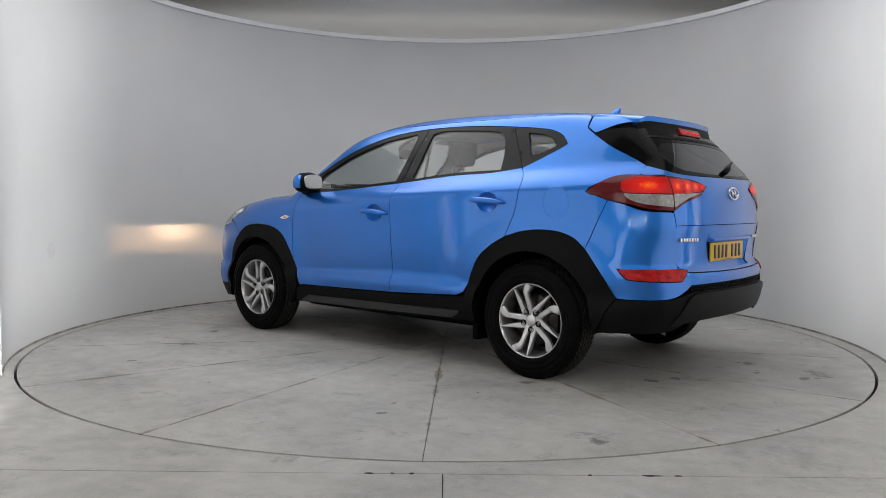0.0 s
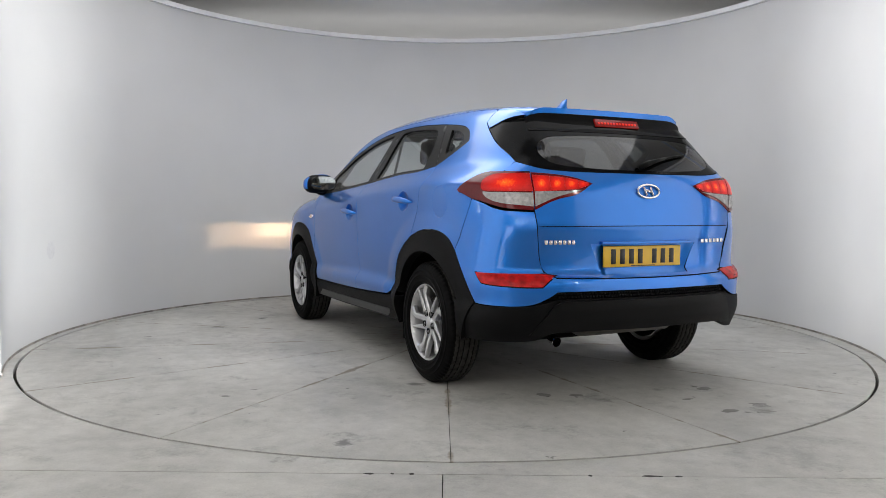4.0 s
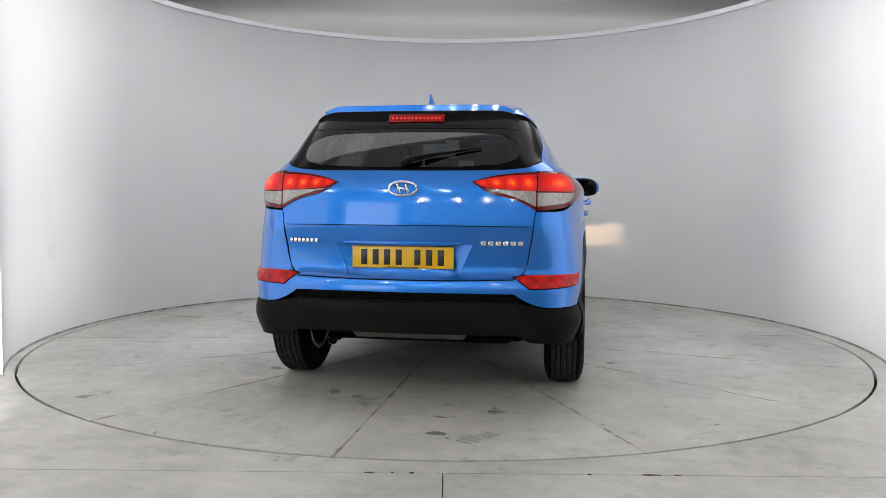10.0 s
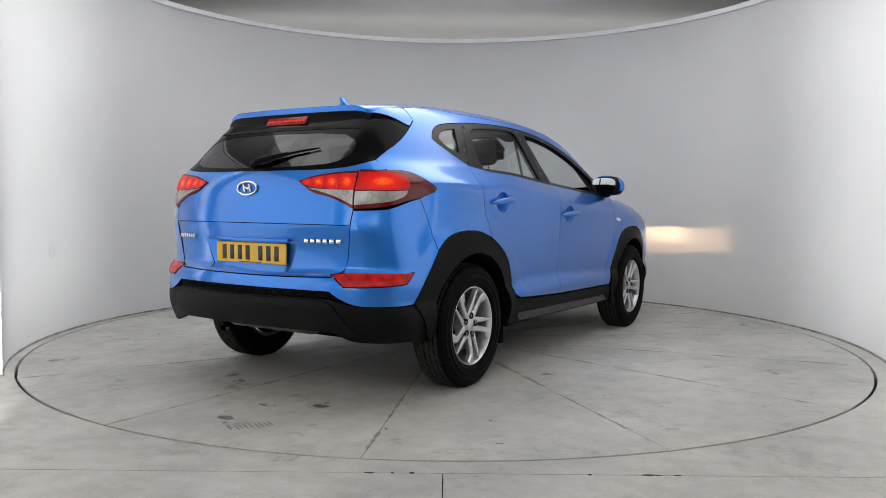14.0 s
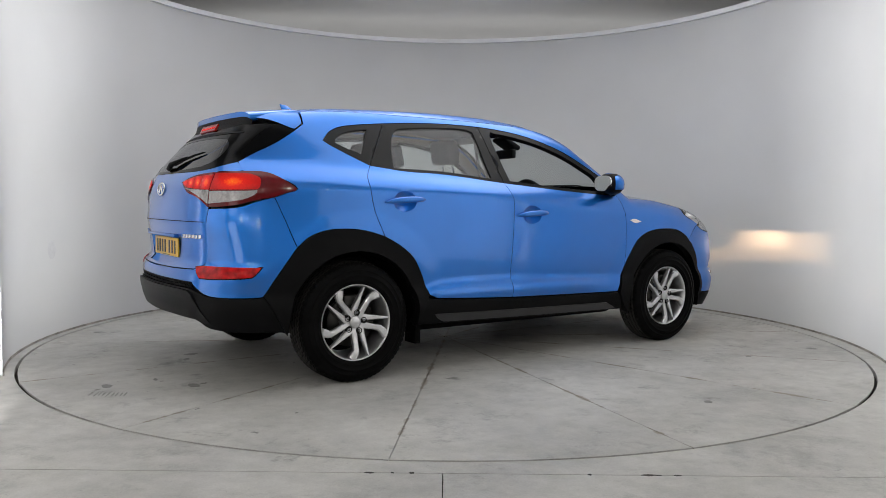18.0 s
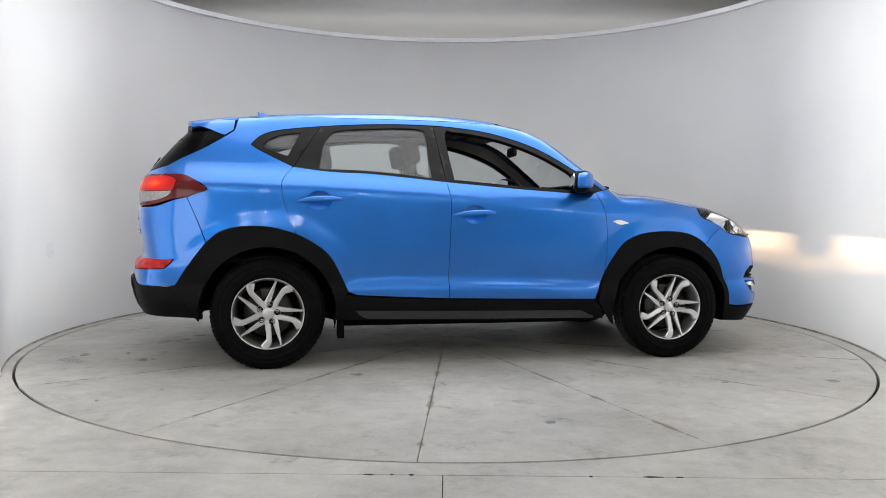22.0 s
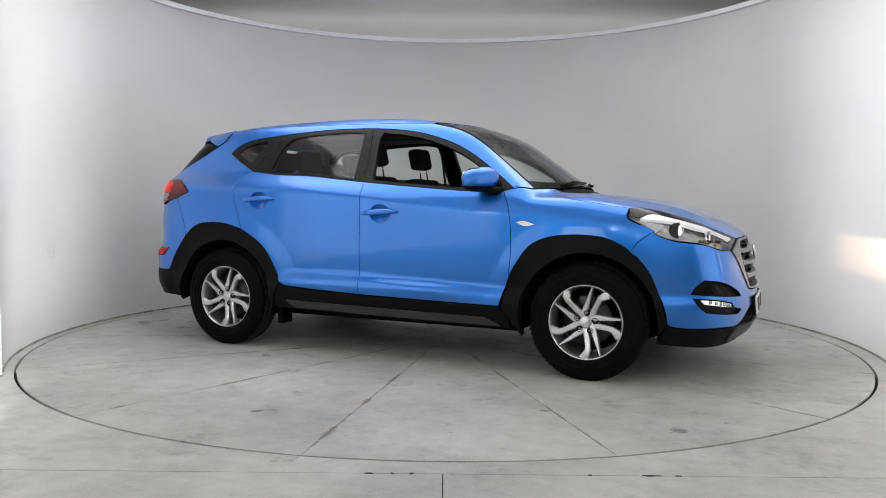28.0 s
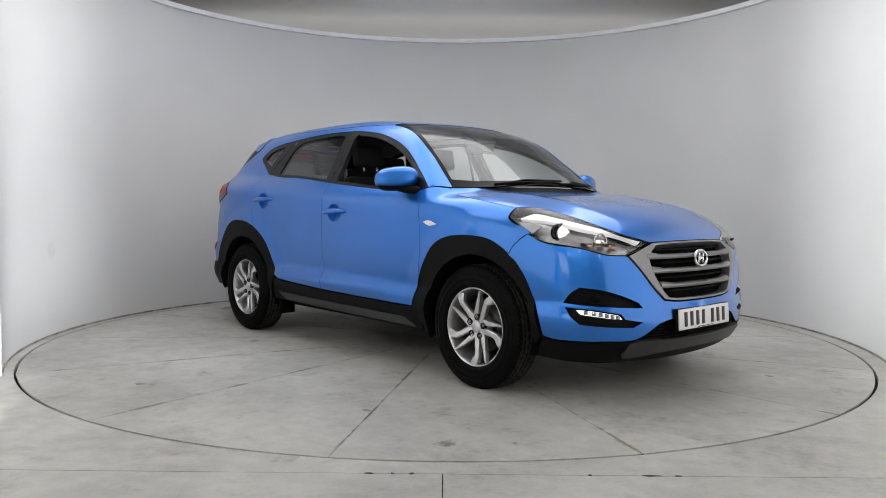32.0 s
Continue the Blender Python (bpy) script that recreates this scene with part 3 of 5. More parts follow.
def panel_data(outline, way, holes=(), gap=.0022, off=0.0, depth=.018, step=.032, relief=None):
    polys = [shrink(way.flat(outline), gap)] + [shrink(way.flat(h), -gap) for h in holes]
    rim = np.concatenate(polys)
    lo, hi = polys[0].min(0), polys[0].max(0)
    gx, gy = np.meshgrid(np.arange(lo[0], hi[0], step), np.arange(lo[1], hi[1], step))
    gx = gx + (np.arange(len(gx))[:, None] % 2) * step / 2
    g = np.stack([gx.ravel(), gy.ravel()], -1)
    ok = within(g, polys[0])
    for h in polys[1:]:
        ok &= ~within(g, h)
    g = g[ok]
    if len(g):
        near = np.full(len(g), 9.0)
        for k in range(0, len(rim), 64):
            near = np.minimum(near, np.linalg.norm(g[:, None] - rim[None, k:k + 64], axis=2).min(1))
        g = g[near > step * .55]
    pts = np.concatenate([rim, g]) if len(g) else rim
    edges, k = [], 0
    for q in polys:
        edges += [(k + i, k + (i + 1) % len(q)) for i in range(len(q))]
        k += len(q)
    out = geo.delaunay_2d_cdt([Vector(q) for q in pts], edges, [], 0, 1e-6)
    v2 = np.array([tuple(v) for v in out[0]])
    tri = np.array([f for f in out[2]])
    mid = v2[tri].mean(1)
    ok = within(mid, polys[0])
    for h in polys[1:]:
        ok &= ~within(mid, h)
    tri = tri[ok]
    p = way.skin(v2)
    n = normal(p)
    d = off + (relief(p, v2, polys) if relief else 0)
    p = p + n * (d[:, None] if isinstance(d, np.ndarray) else d)
    fn = np.cross(p[tri[:, 1]] - p[tri[:, 0]], p[tri[:, 2]] - p[tri[:, 0]])
    turn = (fn * n[tri[:, 0]]).sum(1) < 0
    tri[turn] = tri[turn][:, ::-1]
    # edge of the sheet, turned inwards
    seen = {}
    for f in tri:
        for i in range(3):
            a, b = int(f[i]), int(f[(i + 1) % 3])
            if (b, a) in seen:
                del seen[(b, a)]
            else:
                seen[(a, b)] = 1
    rimv = sorted({a for e in seen for a in e})
    idx = {a: i for i, a in enumerate(rimv)}
    base = len(p)
    ring1 = p[rimv] - n[rimv] * .0010
    outw = np.zeros((len(rimv), 3))
    for a, b in seen:
        t = np.cross(p[b] - p[a], n[a])
        t /= max(np.linalg.norm(t), 1e-9)
        outw[idx[a]] += t
        outw[idx[b]] += t
    outw /= np.maximum(np.linalg.norm(outw, axis=1, keepdims=True), 1e-9)
    ring1 = ring1 + outw * .0008
    ring2 = ring1 - n[rimv] * depth
    m = len(rimv)
    vs = np.concatenate([p, ring1, ring2])
    fs = [tuple(f) for f in tri]
    sharp = []
    for a, b in seen:
        i, j = idx[a], idx[b]
        fs += [(b, a, base + i, base + j), (base + j, base + i, base + m + i, base + m + j)]
        sharp += [(base + i, base + j), (a, b)]
    return vs, fs, sharp


def sheet(name, vs, fs, sharp, material):
    """The mesh of a panel; painted ones have edges blackened for the gaps' shade."""
    me = solid(name, vs, fs, sharp)
    if material is PAINT:
        me.materials.append(PAINT)
        me.materials.append(GAP_SHADE)
        tris = sum(1 for f in fs if len(f) == 3)
        me.polygons.foreach_set("material_index", [1 if i >= tris and (i - tris) % 2 else 0 for i in range(len(fs))])
    return me


def panel(name, outline, way, material, parent, side=0, label="", **kw):
    """One sheet cut from the skin. side 0: as it is; 1: left and right twins."""
    vs, fs, sharp = panel_data(outline, way, **kw)
    made = [part(name, sheet(name, vs, fs, sharp, material), material, parent, label)]
    if side:
        w = vs * np.array([1, -1, 1])
        made.append(part(name, sheet(name, w, [f[::-1] for f in fs], sharp, material), material, parent, label))
    return made


SIDE = Way((0, 1, .12))
RAIL = Way((0, 1, .75))
TOP = Way((0, 0, 1))
REARC = Way(cx=-1.25, sign=-1)
FRONTC = Way(cx=1.25, sign=1)
SCREEN = Way((.55, 0, .84))

car = tagged(new("car"), "bright blue metallic SUV with black cladding standing on the turntable", "car")
WHEELS = ((1.335, 1), (1.335, -1), (-1.335, 1), (-1.335, -1))


# ---- outlines shared by neighbouring panels ----
def arc(cx, cz, r, a0, a1, n=7):
    return [("s", cx + r * math.cos(math.radians(a0 + (a1 - a0) * i / n)), cz + r * math.sin(math.radians(a0 + (a1 - a0) * i / n))) for i in range(n + 1)]


def S(*p):
    return [("s", a, b) for a, b in p]


def T(*p):
    return [("t", a, b) for a, b in p]


def R(*p):
    return [("r", a, b) for a, b in p]


def F(*p):
    return [("f", a, b) for a, b in p]


def rev(g):
    return list(reversed(g))


def inset(outline, way, d):
    return way.skin(shrink(way.flat(outline), d))


def mirrored(outline):
    return outline[::-1] * np.array([1, -1, 1])


def oval(cx, cz, rx, rz, n=28, p=2.0):
    out = []
    for i in range(n):
        c, s = math.cos(2 * math.pi * i / n), math.sin(2 * math.pi * i / n)
        out.append(("s", cx + rx * math.copysign(abs(c) ** (2 / p), c), cz + rz * math.copysign(abs(s) ** (2 / p), s)))
    return np.array([place(q) for q in out])


def twins(make):
    for s in (1, -1):
        make(s)


def flipped(vs, fs, s):
    """The same mesh on the car's other side."""
    if s > 0:
        return vs, fs
    return [(v[0], -v[1], v[2]) for v in vs], [tuple(f)[::-1] for f in fs]


SLANT = Way((0, 1, .5))
BELT = S((.80, 1.118), (.67, 1.113), (.29, 1.137), (-.21, 1.178), (-.66, 1.222), (-.94, 1.234), (-1.18, 1.262), (-1.27, 1.305), (-1.40, 1.372), (-1.445, 1.402))
HEADLINE = S((-1.445, 1.402), (-1.40, 1.452), (-1.33, 1.487), (-1.22, 1.51), (-.96, 1.538), (-.66, 1.558), (-.44, 1.562), (-.21, 1.556), (.02, 1.533), (.21, 1.493), (.41, 1.425), (.565, 1.343), (.724, 1.238), (.862, 1.135))
BP = S((-.207, 1.178), (-.19, 1.05), (-.191, .9), (-.20, .60), (-.197, .428))
DOOR_F = S((.80, 1.118), (.842, 1.03), (.866, .90), (.868, .72), (.853, .585))
ARCH_F = S((.812, .402), (.845, .53), (.895, .665), (.985, .785), (1.10, .842), (1.25, .862), (1.42, .853), (1.53, .812), (1.625, .745), (1.70, .645), (1.755, .51), (1.795, .362))
DOOR_R = S((-1.18, 1.262), (-1.238, 1.19), (-1.249, 1.125), (-1.222, .99), (-1.163, .845))
ARCH_R = S((-1.163, .845), (-1.06, .79), (-.965, .715), (-.895, .60), (-.845, .48))
ARCH_R2 = S((-1.163, .845), (-1.32, .884), (-1.50, .887), (-1.62, .853), (-1.70, .79))
ARCH_R3 = S((-1.70, .79), (-1.765, .705), (-1.83, .615), (-1.888, .525))
SEAM_R = S((-1.70, .79), (-1.755, .93), (-1.815, 1.066))
GLASS_EDGE = S((-1.545, 1.497), (-1.60, 1.458), (-1.70, 1.395), (-1.777, 1.353), (-1.85, 1.318), (-1.905, 1.288), (-1.955, 1.260))
ROOF_EDGE = T((-1.53, .525), (-1.2, .54), (-.8, .552), (-.4, .556), (0, .555), (.18, .555))
SCREEN_EDGE = T((.18, .555), (.42, .590), (.66, .638), (.84, .682), (.955, .715))
HOOD_EDGE = T((.955, .735), (1.05, .775), (1.15, .800), (1.30, .812), (1.45, .812), (1.56, .80))
LAMP_TOP = T((1.56, .80), (1.62, .758), (1.70, .715), (1.90, .625)) + F((.508, .885), (.36, .842))

# ---- blue sheet metal ----
def flare(p, v2=None, polys=None):
    """The soft ridge in the metal round the wheel arches."""
    out = 0
    for cx in (1.335, -1.335):
        d = np.hypot(p[:, 0] - cx, p[:, 2] - .345)
        rise = np.clip((.645 - d) / .10, 0, 1)
        out = out + .013 * rise * (1.3 - .3 * rise) * np.clip((p[:, 2] - .42) / .15, 0, 1)
    return out * np.clip((np.abs(p[:, 1]) - .60) / .12, 0, 1)


def door_relief(p, v2, polys):
    """The ledge pressed into the doors above the sill."""
    x, z = p[:, 0], p[:, 2]
    top = .572 - .045 * np.clip(x + .25, 0, 2) - .05 * np.clip(-.55 - x, 0, 1)
    up = np.clip((top - z) / .048, 0, 1)
    ends = np.clip((.78 - x) / .45, 0, 1) * np.clip((x + .90) / .16, 0, 1)
    return .025 * up * np.clip((z - .415) / .07, 0, 1) * ends + flare(p)


HANDLE_F, HANDLE_R = (-.035, .972), (-1.02, 1.052)
CUP_F, CUP_R = oval(HANDLE_F[0], HANDLE_F[1] - .002, .078, .060), oval(HANDLE_R[0], HANDLE_R[1] - .002, .078, .060)
panel("front_door", loop(rev(BELT[:4]), DOOR_F, S((.853, .585), (.80, .43), (.795, .412)), S((.795, .412), (.3, .420), (-.197, .430)), rev(BP)), SIDE, PAINT, car, 1, holes=[CUP_F], step=.02, relief=door_relief)
panel("rear_door", loop(BP, S((-.197, .430), (-.5, .443), (-.79, .458)), rev(ARCH_R), rev(DOOR_R), rev(BELT[3:7])), SIDE, PAINT, car, 1, holes=[CUP_R], step=.02, relief=door_relief)
LAMP_S = S((-1.95, 1.204), (-1.84, 1.202), (-1.76, 1.165), (-1.69, 1.113), (-1.745, 1.092), (-1.815, 1.066))
BODY_SIDE = loop(rev(HEADLINE), rev(BELT[6:]), DOOR_R, ARCH_R2, SEAM_R, rev(LAMP_S), S((-1.95, 1.204), (-1.955, 1.260)), rev(GLASS_EDGE), [("s", -1.545, 1.497), ("t", -1.53, .525)], ROOF_EDGE, SCREEN_EDGE, [("t", .955, .715), ("s", .862, 1.135)])
FLAP = oval(-1.507, 1.050, .082, .088, 36)
vs, fs, sh = panel_data(BODY_SIDE, RAIL, holes=[FLAP], step=.02, relief=flare)
part("body_side", sheet("body_side", vs, fs, sh, PAINT), PAINT, car)
vs, fs, sh = panel_data(BODY_SIDE, RAIL, step=.02, relief=flare)
part("body_side", sheet("body_side", vs * np.array([1, -1, 1]), [f[::-1] for f in fs], sh, PAINT), PAINT, car)
panel("fuel_flap", FLAP, RAIL, PAINT, car, step=.03, gap=-.0008, label="round blue fuel filler flap")
panel("pillar_trim", BODY_SIDE, RAIL, LINER, car, 1, off=-.034, depth=.002, step=.06)
SEAM_F = S((1.588, .772), (1.63, .83), (1.715, .893))
panel("front_fender", loop([("s", .80, 1.118), ("s", .862, 1.135), ("t", .955, .735)], HOOD_EDGE, [("t", 1.56, .80), ("s", 1.56, .965), ("s", 1.64, .925), ("s", 1.715, .893)], rev(SEAM_F), rev(ARCH_F[1:9])[:-1] + S((.853, .585)), rev(DOOR_F)), SLANT, PAINT, car, 1, step=.02, relief=flare)


def hood_relief(p, v2, polys):
    """Two soft ridges that run from the screen pillars to the grille."""
    y = np.abs(p[:, 1])
    line = .60 - .16 * np.clip((p[:, 0] - 1.0) / 1.1, 0, 1)
    return .010 * np.exp(-((y - line) / .07) ** 2) * np.clip((2.12 - p[:, 0]) / .3, 0, 1) - .006 * np.clip((line - .1 - y) / .2, 0, 1) * np.clip((2.12 - p[:, 0]) / .3, 0, 1)


panel("hood", both(loop([("t", 1.165, 0), ("t", 1.15, .2), ("t", 1.095, .45), ("t", .955, .732)], HOOD_EDGE, LAMP_TOP, F((.36, .842), (.2, .846), (0, .847)))), Way((.35, 0, 1)), PAINT, car, step=.03, relief=hood_relief)
panel("roof", both(loop([("t", .315, 0), ("t", .29, .3), ("t", .18, .553)], rev(ROOF_EDGE), T((-1.53, .525), (-1.60, .40), (-1.64, .2), (-1.65, 0)))), TOP, PAINT, car, step=.04)
panel("headliner", both(loop([("t", .22, 0), ("t", .2, .3), ("t", .10, .50)], T((.10, .50), (-.8, .52), (-1.5, .48)), T((-1.5, .48), (-1.62, 0)))), TOP, LINER, car, off=-.04, depth=.01, step=.08)
# windscreen, with its black border
WS = both(loop([("t", .325, 0), ("t", .30, .3), ("t", .19, .553)], SCREEN_EDGE, [("t", .955, .715), ("t", 1.035, .50), ("t", 1.085, .2), ("t", 1.095, 0)]))
WS_IN = both(loop([("t", .415, 0), ("t", .385, .3), ("t", .30, .535)], T((.30, .535), (.55, .585), (.80, .642), (.90, .668)), [("t", .90, .668), ("t", .98, .48), ("t", 1.035, .2), ("t", 1.045, 0)]))
panel("windshield_border", WS, SCREEN, GLOSS, car, holes=[WS_IN], gap=.003, off=-.003, depth=.006, step=.04)
panel("windshield", WS_IN, SCREEN, GLASS, car, gap=-.001, off=-.0032, depth=.005, step=.05, label="clear laminated windscreen")
panel("cowl", both(loop([("t", 1.10, 0), ("t", 1.09, .2), ("t", 1.04, .50), ("t", .958, .72)], [("t", .958, .728), ("t", 1.09, .45), ("t", 1.145, .2), ("t", 1.16, 0)])), Way((.3, 0, 1)), PLASTIC, car, off=-.012, step=.04)

# ---- tail ----
RGLASS_LOW = [("s", -1.955, 1.260)] + R((.64, 1.238), (.58, 1.220), (.45, 1.209), (.25, 1.206), (0, 1.205))
RW = Way(cx=-1.05, sign=-1)
RW_OUT = both(loop(R((0, 1.515), (.3, 1.508), (.50, 1.49)) + [("s", -1.56, 1.490)], GLASS_EDGE, RGLASS_LOW))
RW_IN = both(loop(R((0, 1.412), (.30, 1.408), (.47, 1.397)), R((.47, 1.397), (.545, 1.36), (.565, 1.31), (.54, 1.265), (.46, 1.24)), R((.46, 1.24), (.25, 1.228), (0, 1.225))))
panel("rear_window_border", RW_OUT, RW, GLOSS, car, holes=[RW_IN], gap=.003, off=-.002, depth=.006, step=.035)
panel("rear_window", RW_IN, RW, TINT, car, gap=-.002, off=-.0035, depth=.004, step=.05, label="dark tinted rear window")
GATE_SIDE = R((.655, 1.205), (.655, 1.0), (.646, .925), (.622, .76), (.60, .70), (.55, .668))
RECESS = both(loop(R((0, .838), (.348, .834)), R((.348, .834), (.285, .682)), R((.285, .682), (0, .676)), step=.02))


def gate_relief(p, v2, polys):
    """The fold across the gate below the lamps."""
    return -.006 * np.clip((.928 - p[:, 2]) / .012, 0, 1) * np.clip((p[:, 2] - .66) / .12, 0, 1)


panel("tailgate", both(loop(rev(RGLASS_LOW), [("s", -1.955, 1.260), ("s", -1.95, 1.21)] + R((.655, 1.205)), GATE_SIDE, R((.55, .668), (.3, .662), (0, .66)))), REARC, PAINT, car, holes=[RECESS], relief=gate_relief, step=.024)
# dark strip that draws the shade along the gate's crease
panel("gate_fold_shade", both(loop(R((0, .931), (.35, .930), (.64, .928)), R((.64, .9255), (.35, .9275), (0, .9285)))), REARC, DARK, car, off=.0006, depth=.002, gap=0, step=.03)
panel("tailgate_trim", both(loop(R((0, 1.2), (.55, 1.2)), R((.55, 1.2), (.5, .7)), R((.5, .7), (0, .68)))), REARC, CABIN, car, off=-.07, depth=.01, step=.1)


def recess_relief(p, v2, polys):
    y = np.abs(p[:, 1])
    edge = .285 + (p[:, 2] - .682) * .41
    return .028 * np.clip((y - edge + .055) / .055, 0, 1)


panel("plate_recess", RECESS, REARC, PAINT, car, off=-.036, depth=.004, gap=-.002, step=.018, relief=recess_relief)
panel("rear_bumper", both(loop(R((0, .6575), (.3, .6595), (.55, .6655)), R((.60, .696), (.6225, .76), (.6465, .925), (.656, 1.0)), [("r", .656, 1.0), ("s", -2.0, 1.01), ("s", -1.90, 1.045), ("s", -1.815, 1.066)], rev(SEAM_R), ARCH_R3, [("s", -1.888, .525), ("s", -1.96, .522), ("r", .70, .528), ("r", .60, .565), ("r", .555, .595)], R((.555, .595), (.3, .597), (0, .597)))), REARC, PAINT, car, step=.022, relief=flare)
LOWB = both(loop(R((0, .562), (.4, .562), (.55, .558), (.60, .545), (.70, .525)), [("r", .70, .525), ("s", -1.96, .520), ("s", -1.888, .522)], S((-1.888, .522), (-1.83, .49), (-1.775, .43), (-1.74, .35), (-1.73, .31)), [("s", -1.73, .31), ("s", -1.85, .325), ("r", .66, .340), ("r", .55, .385), ("r", .3, .388), ("r", 0, .386)]))


def low_relief(p, v2, polys):
    z = p[:, 2]
    return .004 - .012 * np.clip((.44 - z) / .08, 0, 1)


panel("lower_rear_bumper", LOWB, REARC, PLASTIC, car, depth=.05, relief=low_relief, step=.02)
def diff_relief(p, v2, polys):
    z = p[:, 2]
    return .020 - .008 * np.clip((.50 - z) / .02, 0, 1) - .014 * np.clip((.45 - z) / .08, 0, 1)


panel("bumper_centre", both(loop(R((0, .553), (.4, .553), (.535, .549), (.575, .53)), R((.575, .53), (.625, .46), (.685, .372)), R((.685, .372), (.60, .372), (.56, .386)), R((.56, .386), (.3, .390), (0, .388)))), REARC, PLASTIC2, car, depth=.045, relief=diff_relief, step=.02)
GRID = both(loop(R((0, .600), (.3, .600), (.56, .598)), R((.56, .598), (.60, .56)), R((.60, .555), (.3, .555), (0, .555))))
mesh_back = panel("bumper_mesh", GRID, REARC, DARK, car, off=-.018, depth=.01, step=.04)[0]
for k in range(64):
    y = (k - 31.5) * .0172
    for j, z in enumerate((.570, .588)):
        p = place(("r", y + (.0086 if j else 0), z))
        n = normal(p[None])[0]
        c = p - n * .012
        a = math.degrees(math.atan2(n[1], -n[0]))
        part("mesh_block", box(-.006, .006, -.0062, .0062, -.0065, .0065, .002, 1, Matrix.Translation(c) @ pose(0, 0, 0, 0, 0, -a)), PLASTIC, mesh_back)

# roof spoiler
def spoiler():
    ny, nx = 40, 9
    vs, fs = [], []

    def row(y):
        a = abs(y) / .545
        return -1.652 + .125 * a ** 3, -1.898 + .075 * a ** 2.2

    for lay in range(2):
        for i in range(ny + 1):
            y = -.545 + 1.09 * i / ny
            x0, x1 = row(y)
            for j in range(nx + 1):
                u = j / nx
                x = x0 + (x1 - x0) * u
                yy = y * (1 - .05 * u)
                z = float(crest(np.array(x + .26 * yy * yy))) - .055 * yy * yy - .030 * max(0, abs(y) / .545 - .8) ** 2 * 25 * (.6 + .4 * u)
                z += .004 if not lay else -.026 - .008 * (1 - u)
                vs.append((x, yy, z))
    k, m = nx + 1, (ny + 1) * (nx + 1)
    for i in range(ny):
        for j in range(nx):
            a = i * k + j
            fs.append((a, a + 1, a + k + 1, a + k))
            fs.append((m + a, m + a + k, m + a + k + 1, m + a + 1))
        fs.append((i * k + nx, m + i * k + nx, m + (i + 1) * k + nx, (i + 1) * k + nx))
        fs.append((i * k, (i + 1) * k, m + (i + 1) * k, m + i * k))
    for j in range(nx):
        fs.append((j, m + j, m + j + 1, j + 1))
        fs.append((ny * k + j, ny * k + j + 1, m + ny * k + j + 1, m + ny * k + j))
    sharp = [(i * k + nx, (i + 1) * k + nx) for i in range(ny)] + [(m + i * k + nx, m + (i + 1) * k + nx) for i in range(ny)]
    return vs, fs, sharp


vs, fs, sh = spoiler()
sp = part("spoiler", solid("spoiler", vs, fs, sh), PAINT, car)


def spoiler_under():
    vs, fs = [], []
    n = 40
    for i in range(n + 1):
        y = -.535 + 1.07 * i / n
        a = abs(y) / .545
        x1 = -1.893 + .075 * a ** 2.2
        z1 = float(crest(np.array(x1 + .26 * y * y))) - .055 * y * y - .027 - .030 * max(0, a - .8) ** 2 * 25
        low = root(np.array([[-2.9, y * 1.03, 1.432]]), np.array([[1.0, 0, 0]]), 2.9)[0]
        for u in (0, .3, .65, 1):
            sag = .02 * math.sin(math.pi * u)
            vs.append((x1 + (low[0] - x1) * u + sag, y + (low[1] - y) * u, z1 + (low[2] - z1) * u))
    for i in range(n):
        for j in range(3):
            a = i * 4 + j
            fs.append((a, a + 1, a + 5, a + 4))
    return vs, fs


panel("spoiler_fin", loop(S((-1.552, 1.496), (-1.605, 1.460)), [("s", -1.605, 1.460), ("s", -1.66, 1.478), ("t", -1.80, .512)], [("t", -1.80, .512), ("t", -1.70, .525), ("t", -1.545, .53)], [("t", -1.545, .53), ("s", -1.552, 1.502)]), RAIL, PAINT, car, 1, off=.004, depth=.02, step=.02)
vs, fs = spoiler_under()
part("spoiler_underside", solid("spoiler_underside", vs, fs), PLASTIC, sp)
LAMPRED = mat("brake_lamp_red", (.4, .004, .002), .2, 0, .2, 0, 40, 0, 3, (1, .02, .005), .6)
brake = part("high_brake_lamp", box(-.006, .006, -.150, .150, -.024, .024, .004, 2, pose(-1.903, -.01, 1.490, 0, 30, 0)), mat("dark_red_lens", (.08, .002, .002), .2, 0, .1, 0, 40, 0, 3, (1, .015, .008), .12), sp)
for k in range(13):
    part("lamp_dot", box(-.004, .004, -.006, .006, -.007, .007, .002, 1, pose(-1.909, -.01 + (k - 6) * .021, 1.489, 0, 30, 0)), LAMPRED, brake)


def fin():
    vs, fs = [], []
    prof = curve([(-1.43, .09), (-1.40, .082), (-1.36, .05), (-1.31, .024), (-1.24, .006), (-1.20, 0)])
    n = 14
    for i in range(n + 1):
        x = -1.425 + .225 * i / n
        h = float(prof(x)) * .82
        w = .030 * math.sin(math.pi * min(1, (i + .9) / (n + 1.0))) ** .5
        z0 = float(crest(np.array(x))) - .004
        for y, z in ((-w, z0), (-w * .55, z0 + h * .55), (-.004, z0 + h), (.004, z0 + h), (w * .55, z0 + h * .55), (w, z0)):
            vs.append((x - (.012 if z > z0 + h * .9 and i < 2 else 0), y, z))
    for i in range(n):
        for j in range(5):
            a = i * 6 + j
            fs.append((a, a + 1, a + 7, a + 6))
    fs += [tuple(range(6))[::-1]]
    return vs, fs


vs, fs = fin()
part("antenna_fin", solid("antenna_fin", vs, fs), PAINT, car)


